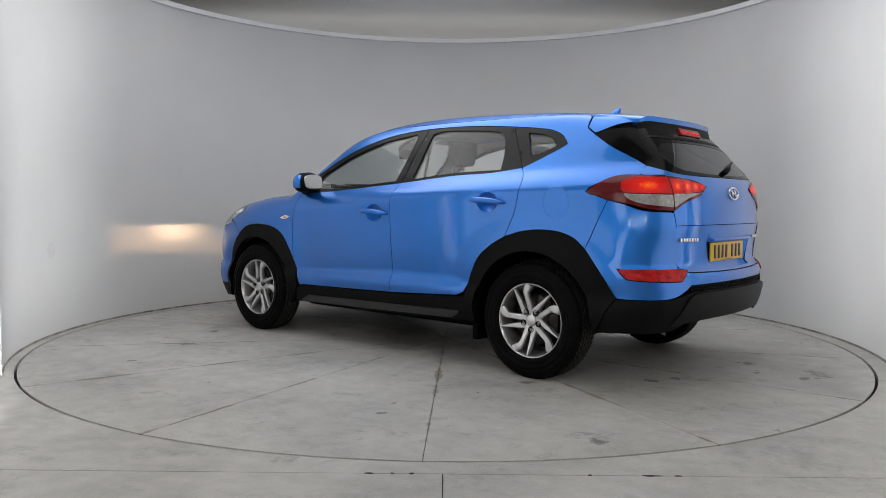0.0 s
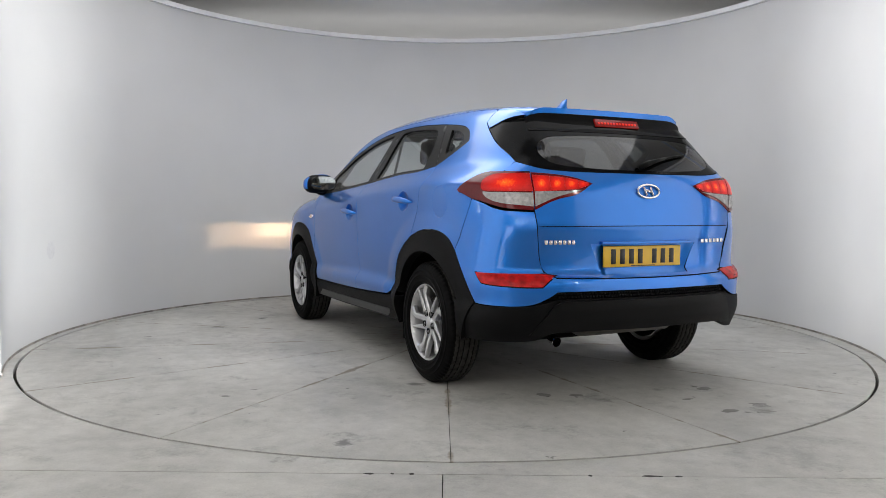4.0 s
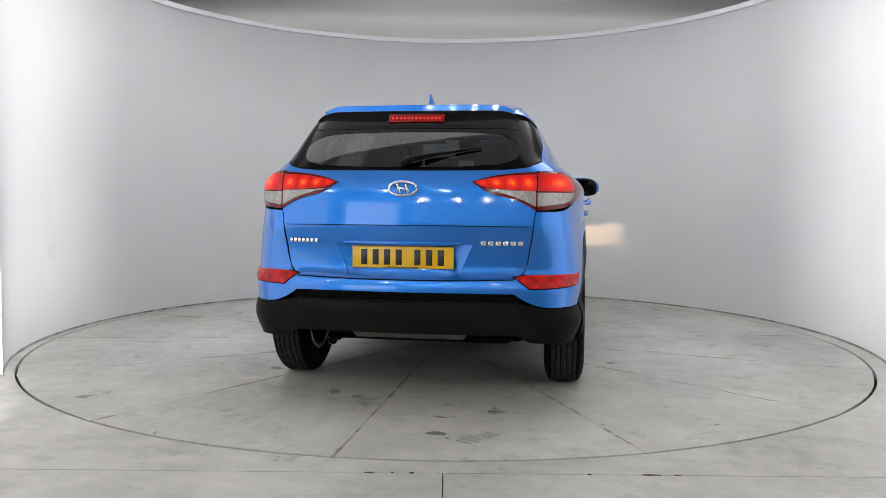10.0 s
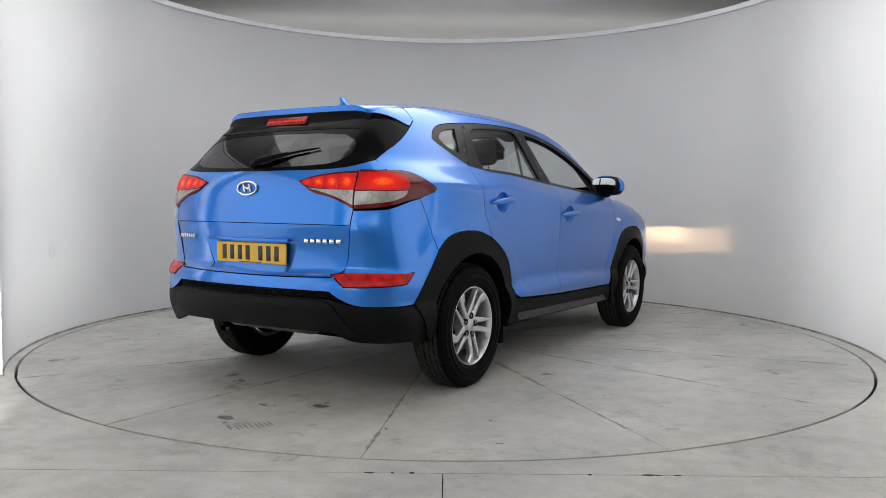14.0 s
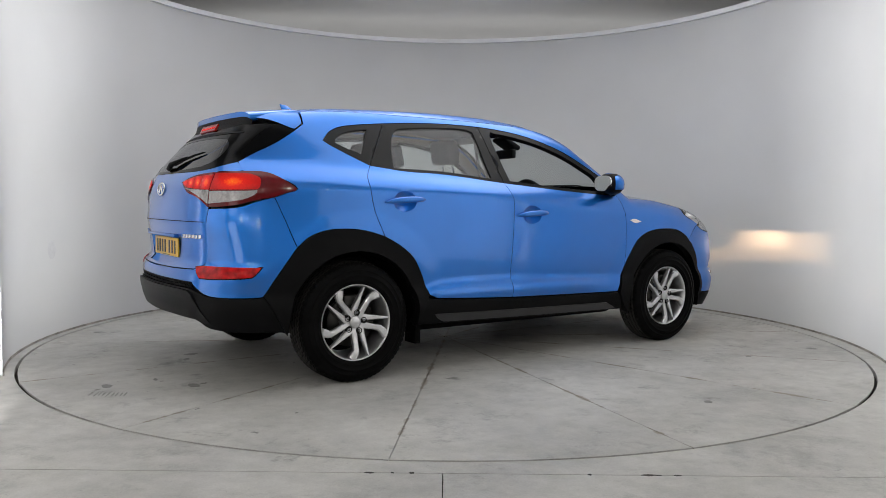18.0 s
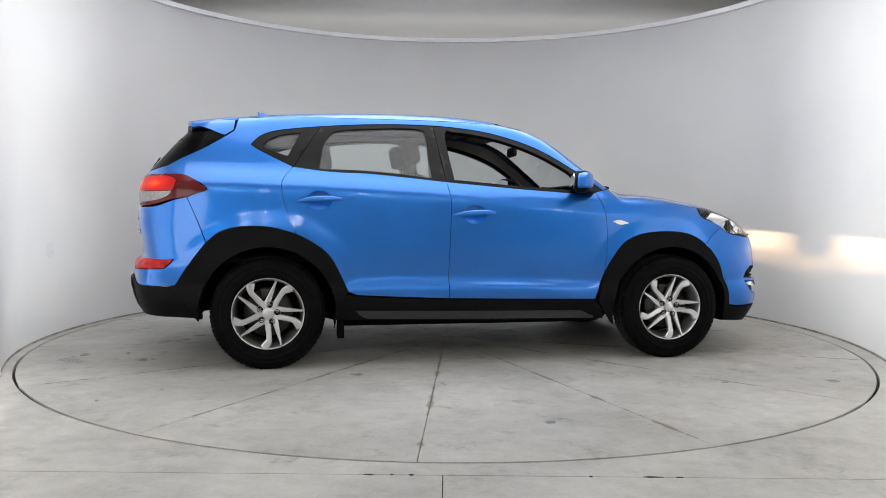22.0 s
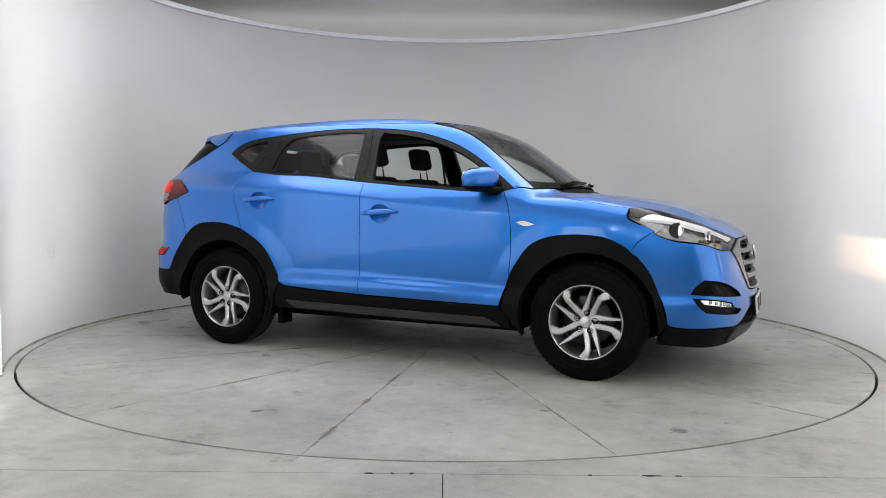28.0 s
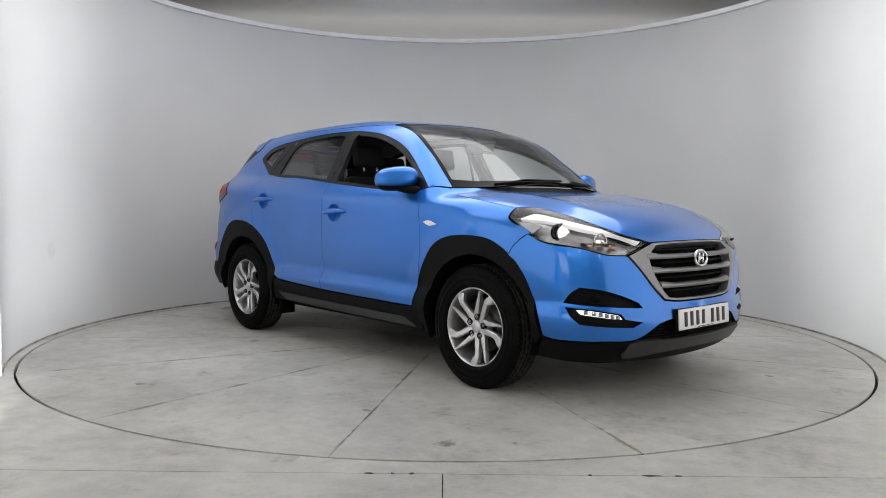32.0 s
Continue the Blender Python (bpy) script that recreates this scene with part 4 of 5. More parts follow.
# tail lamps: dark red housing, lit cells above, clear strip below
REDLENS = mat("dark_red_lens_body", (.11, .002, .004), .14, 0, .2, 0, 40, .15, 20, spec=.25)
def cell_mat(name, color, power):
    """Red lens with the bulb's glow in its middle."""
    m = mat(name, color, .3, 0, .05, spec=.2)
    nt = m.node_tree
    b = nt.nodes["Principled BSDF"]
    co = nt.nodes.new("ShaderNodeTexCoord")
    d = nt.nodes.new("ShaderNodeVectorMath")
    d.operation = "DISTANCE"
    d.inputs[1].default_value = (.5, .5, .45)
    n = nt.nodes.new("ShaderNodeTexNoise")
    n.inputs["Scale"].default_value = 90
    ad = nt.nodes.new("ShaderNodeMath")
    ad.operation = "MULTIPLY_ADD"
    ad.inputs[1].default_value = .25
    nt.links.new(co.outputs["Object"], n.inputs["Vector"])
    nt.links.new(co.outputs["Generated"], d.inputs[0])
    nt.links.new(n.outputs["Fac"], ad.inputs[0])
    nt.links.new(d.outputs["Value"], ad.inputs[2])
    r = nt.nodes.new("ShaderNodeValToRGB")
    e = r.color_ramp.elements
    e[0].position, e[0].color = .16, (1, .42, .03, 1)
    e[1].position, e[1].color = .80, (.26, .002, .002, 1)
    for at_e, col in ((.27, (1, .12, .008, 1)), (.42, (.62, .010, .003, 1))):
        e.new(at_e).color = col
    nt.links.new(ad.outputs[0], r.inputs["Fac"])
    nt.links.new(r.outputs["Color"], b.inputs["Emission Color"])
    b.inputs["Emission Strength"].default_value = power
    return m


REDCELL = cell_mat("lit_red_cell", (.22, .004, .004), 1.05)
WHITECELL = mat("clear_reverse_lens", (.30, .285, .285), .2, .3, .5, .5, 160, .25, 60)
TW = Way((-1, .8, 0))
CUT = .655
GATE_LAMP = loop(R((.335, 1.147), (.44, 1.178), (.55, 1.193), (CUT, 1.2)), R((CUT, 1.2), (CUT, 1.006)), R((CUT, 1.006), (.59, 1.042), (.526, 1.066), (.43, 1.09), (.335, 1.147)))
SIDE_LAMP = loop([("r", CUT + .002, 1.2)] + LAMP_S, [("s", -1.815, 1.066), ("s", -1.90, 1.05), ("s", -2.02, 1.018), ("r", CUT + .002, 1.006)], [("r", CUT + .002, 1.006), ("r", CUT + .002, 1.2)])
cells_gate = [loop(R((a, zl), (a, zu)), R((a, zu), (b, wu)), R((b, wu), (b, wl)), R((b, wl), (a, zl)), step=.012) for a, b, zl, zu, wl, wu in
              ((.362, .4195, 1.138, 1.148, 1.118, 1.161), (.421, .4935, 1.117, 1.162, 1.112, 1.173), (.495, .5685, 1.111, 1.174, 1.107, 1.180), (.570, .6515, 1.106, 1.180, 1.104, 1.184))]
white_gate = loop(R((.405, 1.112), (.50, 1.105), (.6515, 1.101)), R((.6515, 1.101), (.6515, 1.028)), R((.6515, 1.028), (.59, 1.058), (.526, 1.082), (.405, 1.112)), step=.012)
cell_side = loop([("r", .6605, 1.19), ("s", -1.96, 1.19), ("s", -1.915, 1.183), ("s", -1.882, 1.16), ("s", -1.895, 1.115), ("s", -1.95, 1.106), ("r", .6605, 1.104)], [("r", .6605, 1.104), ("r", .6605, 1.19)], step=.012)
white_side = loop([("r", .6605, 1.095), ("s", -1.95, 1.098), ("s", -1.905, 1.102), ("s", -1.925, 1.074), ("s", -2.0, 1.046), ("r", .6605, 1.028)], [("r", .6605, 1.028), ("r", .6605, 1.095)], step=.012)
for s, nm in ((1, "gate_lamp"), (1, "tail_lamp")):
    gl = panel(nm, GATE_LAMP if nm == "gate_lamp" else SIDE_LAMP, TW, REDLENS, car, 1, off=.006, depth=.02, step=.025)
    pieces = [("lit_cell", c, REDCELL) for c in cells_gate] + [("reverse_lens", white_gate, WHITECELL)] if nm == "gate_lamp" else [("lit_cell", cell_side, REDCELL), ("reverse_lens", white_side, WHITECELL)]
    for pn, out, m in pieces:
        pv, pf, ps = panel_data(out, TW, off=.0085, depth=.002, gap=0, step=.014)
        for ob, sy in zip(gl, (1, -1)):
            part(pn, solid(pn, pv * np.array([1, sy, 1]), [f[::sy] for f in pf], ps), m, ob)
REFL = loop([("r", .553, .677), ("r", .63, .686), ("s", -2.0, .687), ("s", -1.893, .687)], [("s", -1.893, .687), ("s", -1.935, .643), ("s", -1.985, .63), ("r", .70, .622), ("r", .63, .622)], [("r", .63, .622), ("r", .553, .677)])
panel("bumper_reflector_bezel", inset(REFL, TW, -.006), TW, DARK, car, 1, off=.001, depth=.004, step=.03)
# the reflectors are no lamps; a faint red glow is added to brighten them
panel("bumper_reflector", REFL, TW, mat("red_reflector_glow", (.30, .003, .004), .25, 0, .05, .6, 90, .7, 24, (1, .015, .01), .12, spec=.2), car, 1, off=.005, depth=.004, step=.02)

# badge, lettering and number plate at the tail
def ring_badge(name, at, m3, rx, rz, r):
    ob = new(name)
    ob.parent = car
    ob.matrix_basis = Matrix.Translation(at) @ m3
    vs, fs = tube([(0, rx * math.cos(a), rz * math.sin(a)) for a in [2 * math.pi * i / 40 for i in range(40)]], r, 8, True)
    part("badge_ring", solid("badge_ring", vs, fs), CHROME, ob)
    for p in ((-.42, -.62, -.18, .62), (.18, -.62, .42, .62), (-.30, -.16, .30, .16)):
        vs, fs = tube([(0, rx * p[0], rz * p[1]), (0, rx * p[2], rz * p[3])], r * 1.05, 8)
        part("badge_bar", solid("badge_bar", vs, fs), CHROME, ob)
    return ob


ring_badge("tail_badge", (-2.196, 0, 1.112), pose(0, 0, 0, 0, 8, 0), .072, .035, .0065)


def bars(name, y0, y1, z, h, n, slant=0.0):
    ob = new(name)
    ob.parent = car
    w = (y1 - y0) / n
    for k in range(n):
        y = y0 + w * (k + .5)
        p = place(("r", y, z))
        nn = normal(p[None])[0]
        a = math.degrees(math.atan2(nn[1], -nn[0]))
        part("bar", box(-.004, .004, -abs(w) * .36, abs(w) * .36, -h / 2, h / 2, .0015, 1, Matrix.Translation(p + nn * .003) @ pose(0, 0, 0, slant, 0, -a)), CHROME, ob)


bars("chrome_lettering", .61, .443, .847, .022, 7)
bars("chrome_lettering", -.385, -.60, .845, .022, 6)
YELLOW = mat("yellow_plate", (.70, .42, .006), .3, 0, .3, .1, 120, .05, 9)
WHITEPL = mat("white_plate", (.80, .80, .80), .3, 0, .3, .1, 120, .05, 9)
INK = mat("plate_black", (.012, .012, .012), .4)


def plate(name, at, m3, body_mat):
    ob = part(name, box(-.005, .005, -.26, .26, -.0555, .0555, .004, 2), body_mat, car)
    ob.matrix_basis = Matrix.Translation(at) @ m3
    y = -.222
    for k in range(7):
        if k == 4:
            y += .036
        part("bar", box(.0045, .0068, y + .008, y + .040, -.039, .039, .001, 1), INK, ob)
        y += .0595
    part("bar", box(.0045, .0066, -.08, .08, -.0515, -.0475), INK, ob)
    return ob


plate("rear_number_plate", (-2.166, .005, .768), pose(0, 0, 0, 0, 0, 180), YELLOW)
part("plate_lamp_bar", box(-.02, .012, -.30, .30, -.008, .008, .004, 2, pose(-2.185, 0, .842)), PAINT, car)

# rear wiper
def strip(name, pts, r, material, parent, n=8):
    vs, fs = tube(pts, r, n)
    return part(name, solid(name, vs, fs), material, parent)


def on_rear(y, z, up=.02):
    p = place(("r", y, z))
    return p + normal(p[None])[0] * up


wiper = strip("rear_wiper", [on_rear(0.02, 1.232, .008), on_rear(-.03, 1.245, .022), on_rear(-.12, 1.268, .020), on_rear(-.20, 1.288, .014)], [.017, .017, .010, .007], PLASTIC, car)
strip("wiper_blade", [on_rear(-.06, 1.252, .006), on_rear(-.17, 1.281, .010), on_rear(-.28, 1.303, .009), on_rear(-.375, 1.318, .006)], [.006, .008, .007, .004], PLASTIC, wiper)

# ---- face ----
GRILLE = both(loop(F((0, .845), (.2, .843), (.35, .839)), F((.35, .839), (.537, .775)), F((.537, .775), (.475, .70), (.40, .61), (.33, .545)), F((.33, .545), (.23, .533), (0, .53))))
GRILLE_IN = both(loop(F((0, .833), (.2, .831), (.334, .824)), F((.334, .824), (.414, .772)), F((.414, .772), (.400, .70), (.352, .612), (.300, .556)), F((.300, .556), (.22, .547), (0, .544))))
LAMP_LOW = [("s", 1.56, .965), ("s", 1.64, .925), ("s", 1.79, .845)] + F((.766, .816), (.66, .783), (.555, .777))
FOG_UP = loop([("s", 1.915, .538), ("s", 1.947, .585), ("f", .787, .618)], F((.787, .618), (.71, .606), (.60, .572), (.512, .536)), F((.512, .536), (.485, .509)), F((.485, .509), (.69, .523), (.795, .534)) + [("s", 1.915, .538)], step=.014)
FOG_LOW = loop([("s", 1.928, .515), ("f", .745, .506), ("f", .615, .481)], F((.615, .481), (.595, .453)), F((.595, .453), (.492, .434)), F((.492, .434), (.545, .411)), F((.545, .411), (.70, .421), (.797, .434)), [("f", .797, .434), ("s", 1.962, .470), ("s", 1.928, .515)], step=.014)
fb = panel("front_bumper", both(loop(F((0, .525), (.23, .528), (.335, .54)), F((.335, .54), (.405, .607), (.48, .70), (.543, .772)), rev(LAMP_LOW)[:-1] + [("s", 1.715, .893)], rev(SEAM_F), ARCH_F[8:], [("s", 1.795, .362), ("s", 1.85, .345), ("f", .70, .345), ("f", .52, .345), ("f", .37, .42)], F((.37, .42), (.26, .44), (0, .445)))), FRONTC, PAINT, car, holes=[FOG_UP, mirrored(FOG_UP), FOG_LOW, mirrored(FOG_LOW)], depth=.03, step=.024, relief=flare)[0]
INTAKE = both(loop(F((0, .445), (.26, .44), (.37, .42)), F((.37, .42), (.53, .338)), F((.53, .338), (.3, .335), (0, .33))))
panel("lower_intake", INTAKE, FRONTC, DARK, car, off=-.03, depth=.01, step=.05)
for k in range(7):
    z = .345 + k * .0145
    w = .50 - (z - .34) * 1.5
    pts = [place(("f", y, z)) - np.array([.016, 0, 0]) for y in np.linspace(-w, w, 13)]
    strip("intake_slat", pts, .0035, PLASTIC, car, 6)
panel("lower_front_bumper", both(loop(F((0, .335), (.35, .338), (.52, .336), (.70, .338)), [("f", .70, .338), ("s", 1.85, .338), ("s", 1.795, .355)], S((1.795, .355), (1.765, .30), (1.75, .24)), [("s", 1.75, .24), ("f", .72, .225), ("f", .5, .215), ("f", 0, .21)])), FRONTC, PLASTIC, car, off=.002, depth=.05)
panel("skid_strip", both(loop(F((0, .336), (.30, .337), (.50, .340), (.56, .322)), F((.56, .322), (.55, .25), (.3, .262), (0, .268)))), FRONTC, GREYTRIM, car, off=.014, depth=.02, step=.03)
gr = panel("grille_frame", GRILLE, FRONTC, SATIN, car, holes=[GRILLE_IN], off=.006, depth=.05, step=.025)[0]
panel("grille_backing", GRILLE_IN, FRONTC, DARK, car, off=-.055, depth=.004, gap=-.01, step=.06)


def grille_bar(z, w):
    vs, fs = [], []
    n = 20
    for i in range(n + 1):
        y = -w + 2 * w * i / n
        p = place(("f", y, z))
        e = np.clip((abs(y) - (w - .10)) / .05, 0, 1)
        h0 = .012 + .010 * e
        x = p[0] + .002
        for dx, dz in ((-.03, -.012), (0, -.012), (.006, -.002), (.004, h0 * .5), (-.006, h0), (-.03, h0)):
            vs.append((x + dx, y, z + dz))
    for i in range(n):
        for j in range(6):
            fs.append((i * 6 + j, i * 6 + (j + 1) % 6, i * 6 + 6 + (j + 1) % 6, i * 6 + 6 + j))
    fs += [tuple(range(6)), tuple(n * 6 + j for j in range(6))[::-1]]
    me = solid("grille_bar", vs, fs, smooth=False)
    return me


for z, w in ((.768, .425), (.694, .402), (.615, .350)):
    part("grille_bar", grille_bar(z, w), SATIN, gr)
for z in (.80, .733, .655, .585):
    w = .36 - (.80 - z) * .3
    strip("grille_rod", [place(("f", y, z)) - np.array([.03, 0, 0]) for y in np.linspace(-w, w, 11)], .006, PLASTIC, gr, 6)
ring_badge("nose_badge", (2.204, 0, .752), pose(0, 0, 0, 0, -8, 0), .062, .042, .008)
plate("front_number_plate", (2.236, 0, .432), pose(0, 0, 0, 0, -4, 0), WHITEPL)
part("plate_holder", box(-.012, .004, -.27, .27, -.06, .06, .004, 2, pose(2.226, 0, .43, 0, -4, 0)), PLASTIC, car)

# fog lamp pods
fv = panel_data(FOG_UP, FRONTC, off=-.028, depth=.004, gap=-.003, step=.03)
fw = panel_data(FOG_LOW, FRONTC, off=-.022, depth=.004, gap=-.003, step=.03)
DRL = loop(F((.800, .507), (.745, .500), (.624, .477)), F((.624, .477), (.606, .454)), F((.606, .454), (.72, .470), (.792, .484)), F((.792, .484), (.800, .507)), step=.013)
LED = mat("white_led", (.85, .87, .9), .2, .1, .8, .4, 140, .15, 60, (1, .98, .95), .55)
dv = panel_data(DRL, FRONTC, off=-.006, depth=.02, gap=0, step=.012)
for s in (1, -1):
    pod = part("fog_pod", solid("fog_pod", fv[0] * np.array([1, s, 1]), [f[::s] for f in fv[1]], fv[2]), PLASTIC, car)
    d = part("day_lamp", solid("day_lamp", dv[0] * np.array([1, s, 1]), [f[::s] for f in dv[1]], dv[2]), LED, pod)
    part("lower_pod", solid("lower_pod", fw[0] * np.array([1, s, 1]), [f[::s] for f in fw[1]], fw[2]), PLASTIC, pod)
    for k in range(6):
        z = .545 + k * .0095
        strip("fog_slat", [(place(("f", y, z - (.78 - y) * .10))[0] - .020, s * y, z - (.78 - y) * .10) for y in (.770 - k * .004, .72, .67 + k * .008)], .0032, PLASTIC2, pod, 6)
    for k in range(6):
        y = .772 - k * .028
        z = .4935 - k * .0054
        p = place(("f", y, z))
        part("led_cell", box(-.004, .004, -.010, .010, -.010, .010, .002, 1, Matrix.Translation((p[0] - .004, s * y, z)) @ pose(0, 0, 0, 0, 0, s * 35)), mat("led_cell_grey", (.35, .36, .38), .15, .8, .5) if k == 0 and s == 1 else bpy.data.materials["led_cell_grey"], d)

# head lamps
HW = Way((.75, .55, .35))
HEAD_OUT = loop(LAMP_TOP, F((.36, .842), (.555, .777)), rev(LAMP_LOW), [("s", 1.56, .965), ("t", 1.56, .80)], step=.018)
HEAD_IN = inset(HEAD_OUT, HW, .006)
hb = panel_data(HEAD_OUT, HW, holes=[HEAD_IN], off=-.001, depth=.06, gap=.002, step=.03)
hh = panel_data(HEAD_IN, HW, off=-.06, depth=.002, gap=-.006, step=.03)
hl = panel_data(HEAD_IN, HW, off=.0, depth=.004, gap=-.002, step=.03)
BROW = loop([("s", 1.632, .970), ("t", 1.69, .785), ("t", 1.795, .735), ("t", 1.909, .645), ("t", 2.011, .522), ("f", .41, .853)], F((.41, .853), (.44, .842)), [("f", .44, .842), ("t", 2.02, .545), ("t", 1.926, .685), ("t", 1.811, .772), ("s", 1.72, .963), ("s", 1.632, .966)], step=.013)
hd = panel_data(BROW, HW, off=-.010, depth=.02, gap=0, step=.012)
TIP = loop(S((1.622, .950), (1.765, .930)), S((1.765, .930), (1.742, .90), (1.720, .884)), S((1.720, .884), (1.622, .950)), step=.012)
ht = panel_data(TIP, HW, off=-.007, depth=.01, gap=0, step=.02)
TIPGREY = mat("textured_grey_reflector", (.58, .58, .60), .35, .3, 0, .4, 220, .1, 60)
HEADGREY = mat("headlamp_inner_grey", (.55, .55, .56), .24, .6, .3, .3, 45, .5, 14)
BEAM = mat("beam_filament", (1, 1, 1), .5, 0, 0, 0, 40, 0, 3, (1, .64, .36), 85000)
LENSGLOW = mat("lit_projector_lens", (.9, .9, .9), .05, 0, 1, 0, 40, 0, 3, (1, .95, .88), 1.3)
BROWLED = mat("white_brow_lamp", (.85, .85, .86), .2, 0, .6, 0, 40, 0, 3, (1, .99, .97), .4)
AMBER = mat("amber_lens", (.45, .15, .03), .2, 0, .6)
for s in (1, -1):
    fl = np.array([1, s, 1])
    lamp = part("head_lamp", solid("head_lamp", hb[0] * fl, [f[::s] for f in hb[1]], hb[2]), GLOSS, car, "lit projector head lamp")
    part("housing", solid("housing", hh[0] * fl, [f[::s] for f in hh[1]], hh[2]), HEADGREY, lamp)
    ln = part("lens", solid("lens", hl[0] * fl, [f[::s] for f in hl[1]], hl[2]), CLEAR, lamp)
    ln.visible_shadow = False
    part("brow_lamp", solid("brow_lamp", hd[0] * fl, [f[::s] for f in hd[1]], hd[2]), BROWLED, lamp)
    part("side_reflector", solid("side_reflector", ht[0] * fl, [f[::s] for f in ht[1]], ht[2]), TIPGREY, lamp)
    # projector, its lens and the shaded beam
    at = Matrix.Translation((1.842, s * .742, .888)) @ pose(0, 0, 0, 0, 0, s * 12)
    for nm, prof, m in (("projector", [(.030, -.05), (.040, -.03), (.044, .0), (.041, .004), (.036, -.002), (.034, -.01)], CHROME), ("projector_bezel", [(.041, .0), (.054, -.004), (.056, -.03), (.048, -.05)], GLOSS)):
        vs, fs = lathe(prof, 32, "x")
        part(nm, solid(nm, [at @ Vector(v) for v in vs], fs), m, lamp)
    vs, fs = lathe([(.0005, .006), (.012, .005), (.024, .001), (.034, -.008)], 32, "x")
    part("projector_lens", solid("projector_lens", [at @ Vector(v) for v in vs], fs), LENSGLOW, lamp)
    at2 = Matrix.Translation((1.985, s * .612, .845)) @ pose(0, 0, 0, 0, 0, s * 10)
    vs, fs = lathe([(.006, -.055), (.026, -.04), (.040, -.014), (.046, -.002), (.049, -.006)], 32, "x")
    part("reflector_bowl", solid("reflector_bowl", [at2 @ Vector(v) for v in vs], fs), CHROME, lamp)
    vs, fs = lathe([(.0005, -.01), (.008, -.012), (.010, -.03)], 16, "x")
    part("bulb", solid("bulb", [at2 @ Vector(v) for v in vs], fs), LENSGLOW, lamp)
    part("amber_lamp", box(-.008, .008, -.016, .016, -.006, .006, .003, 2, Matrix.Translation((2.025, s * .575, .806)) @ pose(0, 0, 0, 0, 0, s * 30)), AMBER, lamp)
    # dipped beam: small sources close under a plate that cuts the light off above, each with its own spread
    for at_b, tall, side, long, drop, reach in (((1.955, s * .700, .838), .0020, .024, .026, .011, .042), ((1.985, s * .650, .838), .0026, .010, .060, .0075, .060), ((1.995, s * .615, .836), .0022, .016, .044, .009, .055)):
        e = Matrix.Translation(at_b) @ pose(0, 0, 0, 0, 3.0, s * 2)
        bm = bmesh.new()
        bm.faces.new([bm.verts.new(e @ Vector(v)) for v in ((0, -.006, -tall), (0, .006, -tall), (0, .006, 0), (0, -.006, 0))])
        part("beam_source", bm, BEAM, lamp)
        bm = bmesh.new()
        bm_box(bm, -.01, .06, -side - .003, side + .003, .0005, .003, 0, 2, e)
        bm_box(bm, -.01, reach, -side - .003, side + .003, -drop - .003, -drop, 0, 2, e)
        bm_box(bm, -.01, long, -side - .003, -side, -drop, .003, 0, 2, e)
        bm_box(bm, -.01, long, side, side + .003, -drop, .003, 0, 2, e)
        bm_box(bm, -.013, -.006, -side - .003, side + .003, -drop, .003, 0, 2, e)
        part("beam_shade", bm, GLOSS, lamp)

# ---- cladding and sills ----
def cladding(name, outer, cx, cz, r, a0, a1):
    inner = arc(cx, cz, r, a0, a1, 14)

    def swell(p, v2, polys):
        d = np.hypot(p[:, 0] - cx, p[:, 2] - cz) - r
        return .012 + .008 * np.exp(-(d / .05) ** 2)
    panel(name, loop(outer, [outer[-1], inner[0]], inner, [inner[-1], outer[0]]), SIDE, PLASTIC, car, 1, depth=.06, step=.02, relief=swell)


cladding("front_arch_cladding", ARCH_F, 1.335, .345, .412, -6, 196)
cladding("rear_arch_cladding", rev(ARCH_R3) + rev(ARCH_R2)[1:] + ARCH_R[1:], -1.335, .345, .416, -8, 186)
panel("sill_cladding", loop(S((-.85, .475), (-.79, .452), (-.197, .424), (.80, .405)), S((.80, .405), (.85, .34), (.865, .275)), S((.865, .275), (0, .282), (-.935, .30)), S((-.935, .30), (-.88, .40), (-.85, .475))), SIDE, PLASTIC, car, 1, off=.004, depth=.06, step=.03)
panel("sill_strip", loop(S((-.80, .362), (-.3, .352), (.70, .338)), S((.70, .338), (.79, .295), (.80, .283)), S((.80, .283), (0, .292), (-.72, .305)), S((-.72, .305), (-.77, .33), (-.80, .362))), SIDE, GREYTRIM, car, 1, off=.010, depth=.01, step=.04, label="grey lower sill strip")

# ---- side windows ----
DLO_SPLIT = [("s", -.207, 1.178), ("s", -.262, 1.557)]
GF = loop(S((-.15, 1.195), (-.185, 1.50), (-.13, 1.517), (.02, 1.500), (.21, 1.458), (.41, 1.385), (.56, 1.305), (.655, 1.235), (.665, 1.135)), S((.665, 1.135), (.29, 1.158), (-.15, 1.195)))
GR = loop(S((-.30, 1.205), (-.325, 1.518), (-.36, 1.530), (-.5, 1.535), (-.85, 1.512), (-.945, 1.478), (-.995, 1.38), (-1.015, 1.255)), S((-1.015, 1.255), (-.66, 1.242), (-.30, 1.205)))
GQ = loop(S((-1.37, 1.395), (-1.335, 1.437), (-1.25, 1.470), (-1.135, 1.487)), S((-1.135, 1.487), (-1.215, 1.335)), S((-1.215, 1.335), (-1.30, 1.362), (-1.37, 1.395)))
CSPL = [("s", -1.18, 1.262), ("s", -1.005, 1.535)]
FRAMEBLK = mat("black_window_frame", (.004, .004, .0045), .35, 0, .05, .05, 300, spec=.2)
panel("front_window_frame", loop(DLO_SPLIT, HEADLINE[7:], [("s", .862, 1.135), ("s", .80, 1.118)], BELT[:4]), SLANT, FRAMEBLK, car, 1, holes=[GF], off=-.002, depth=.03)
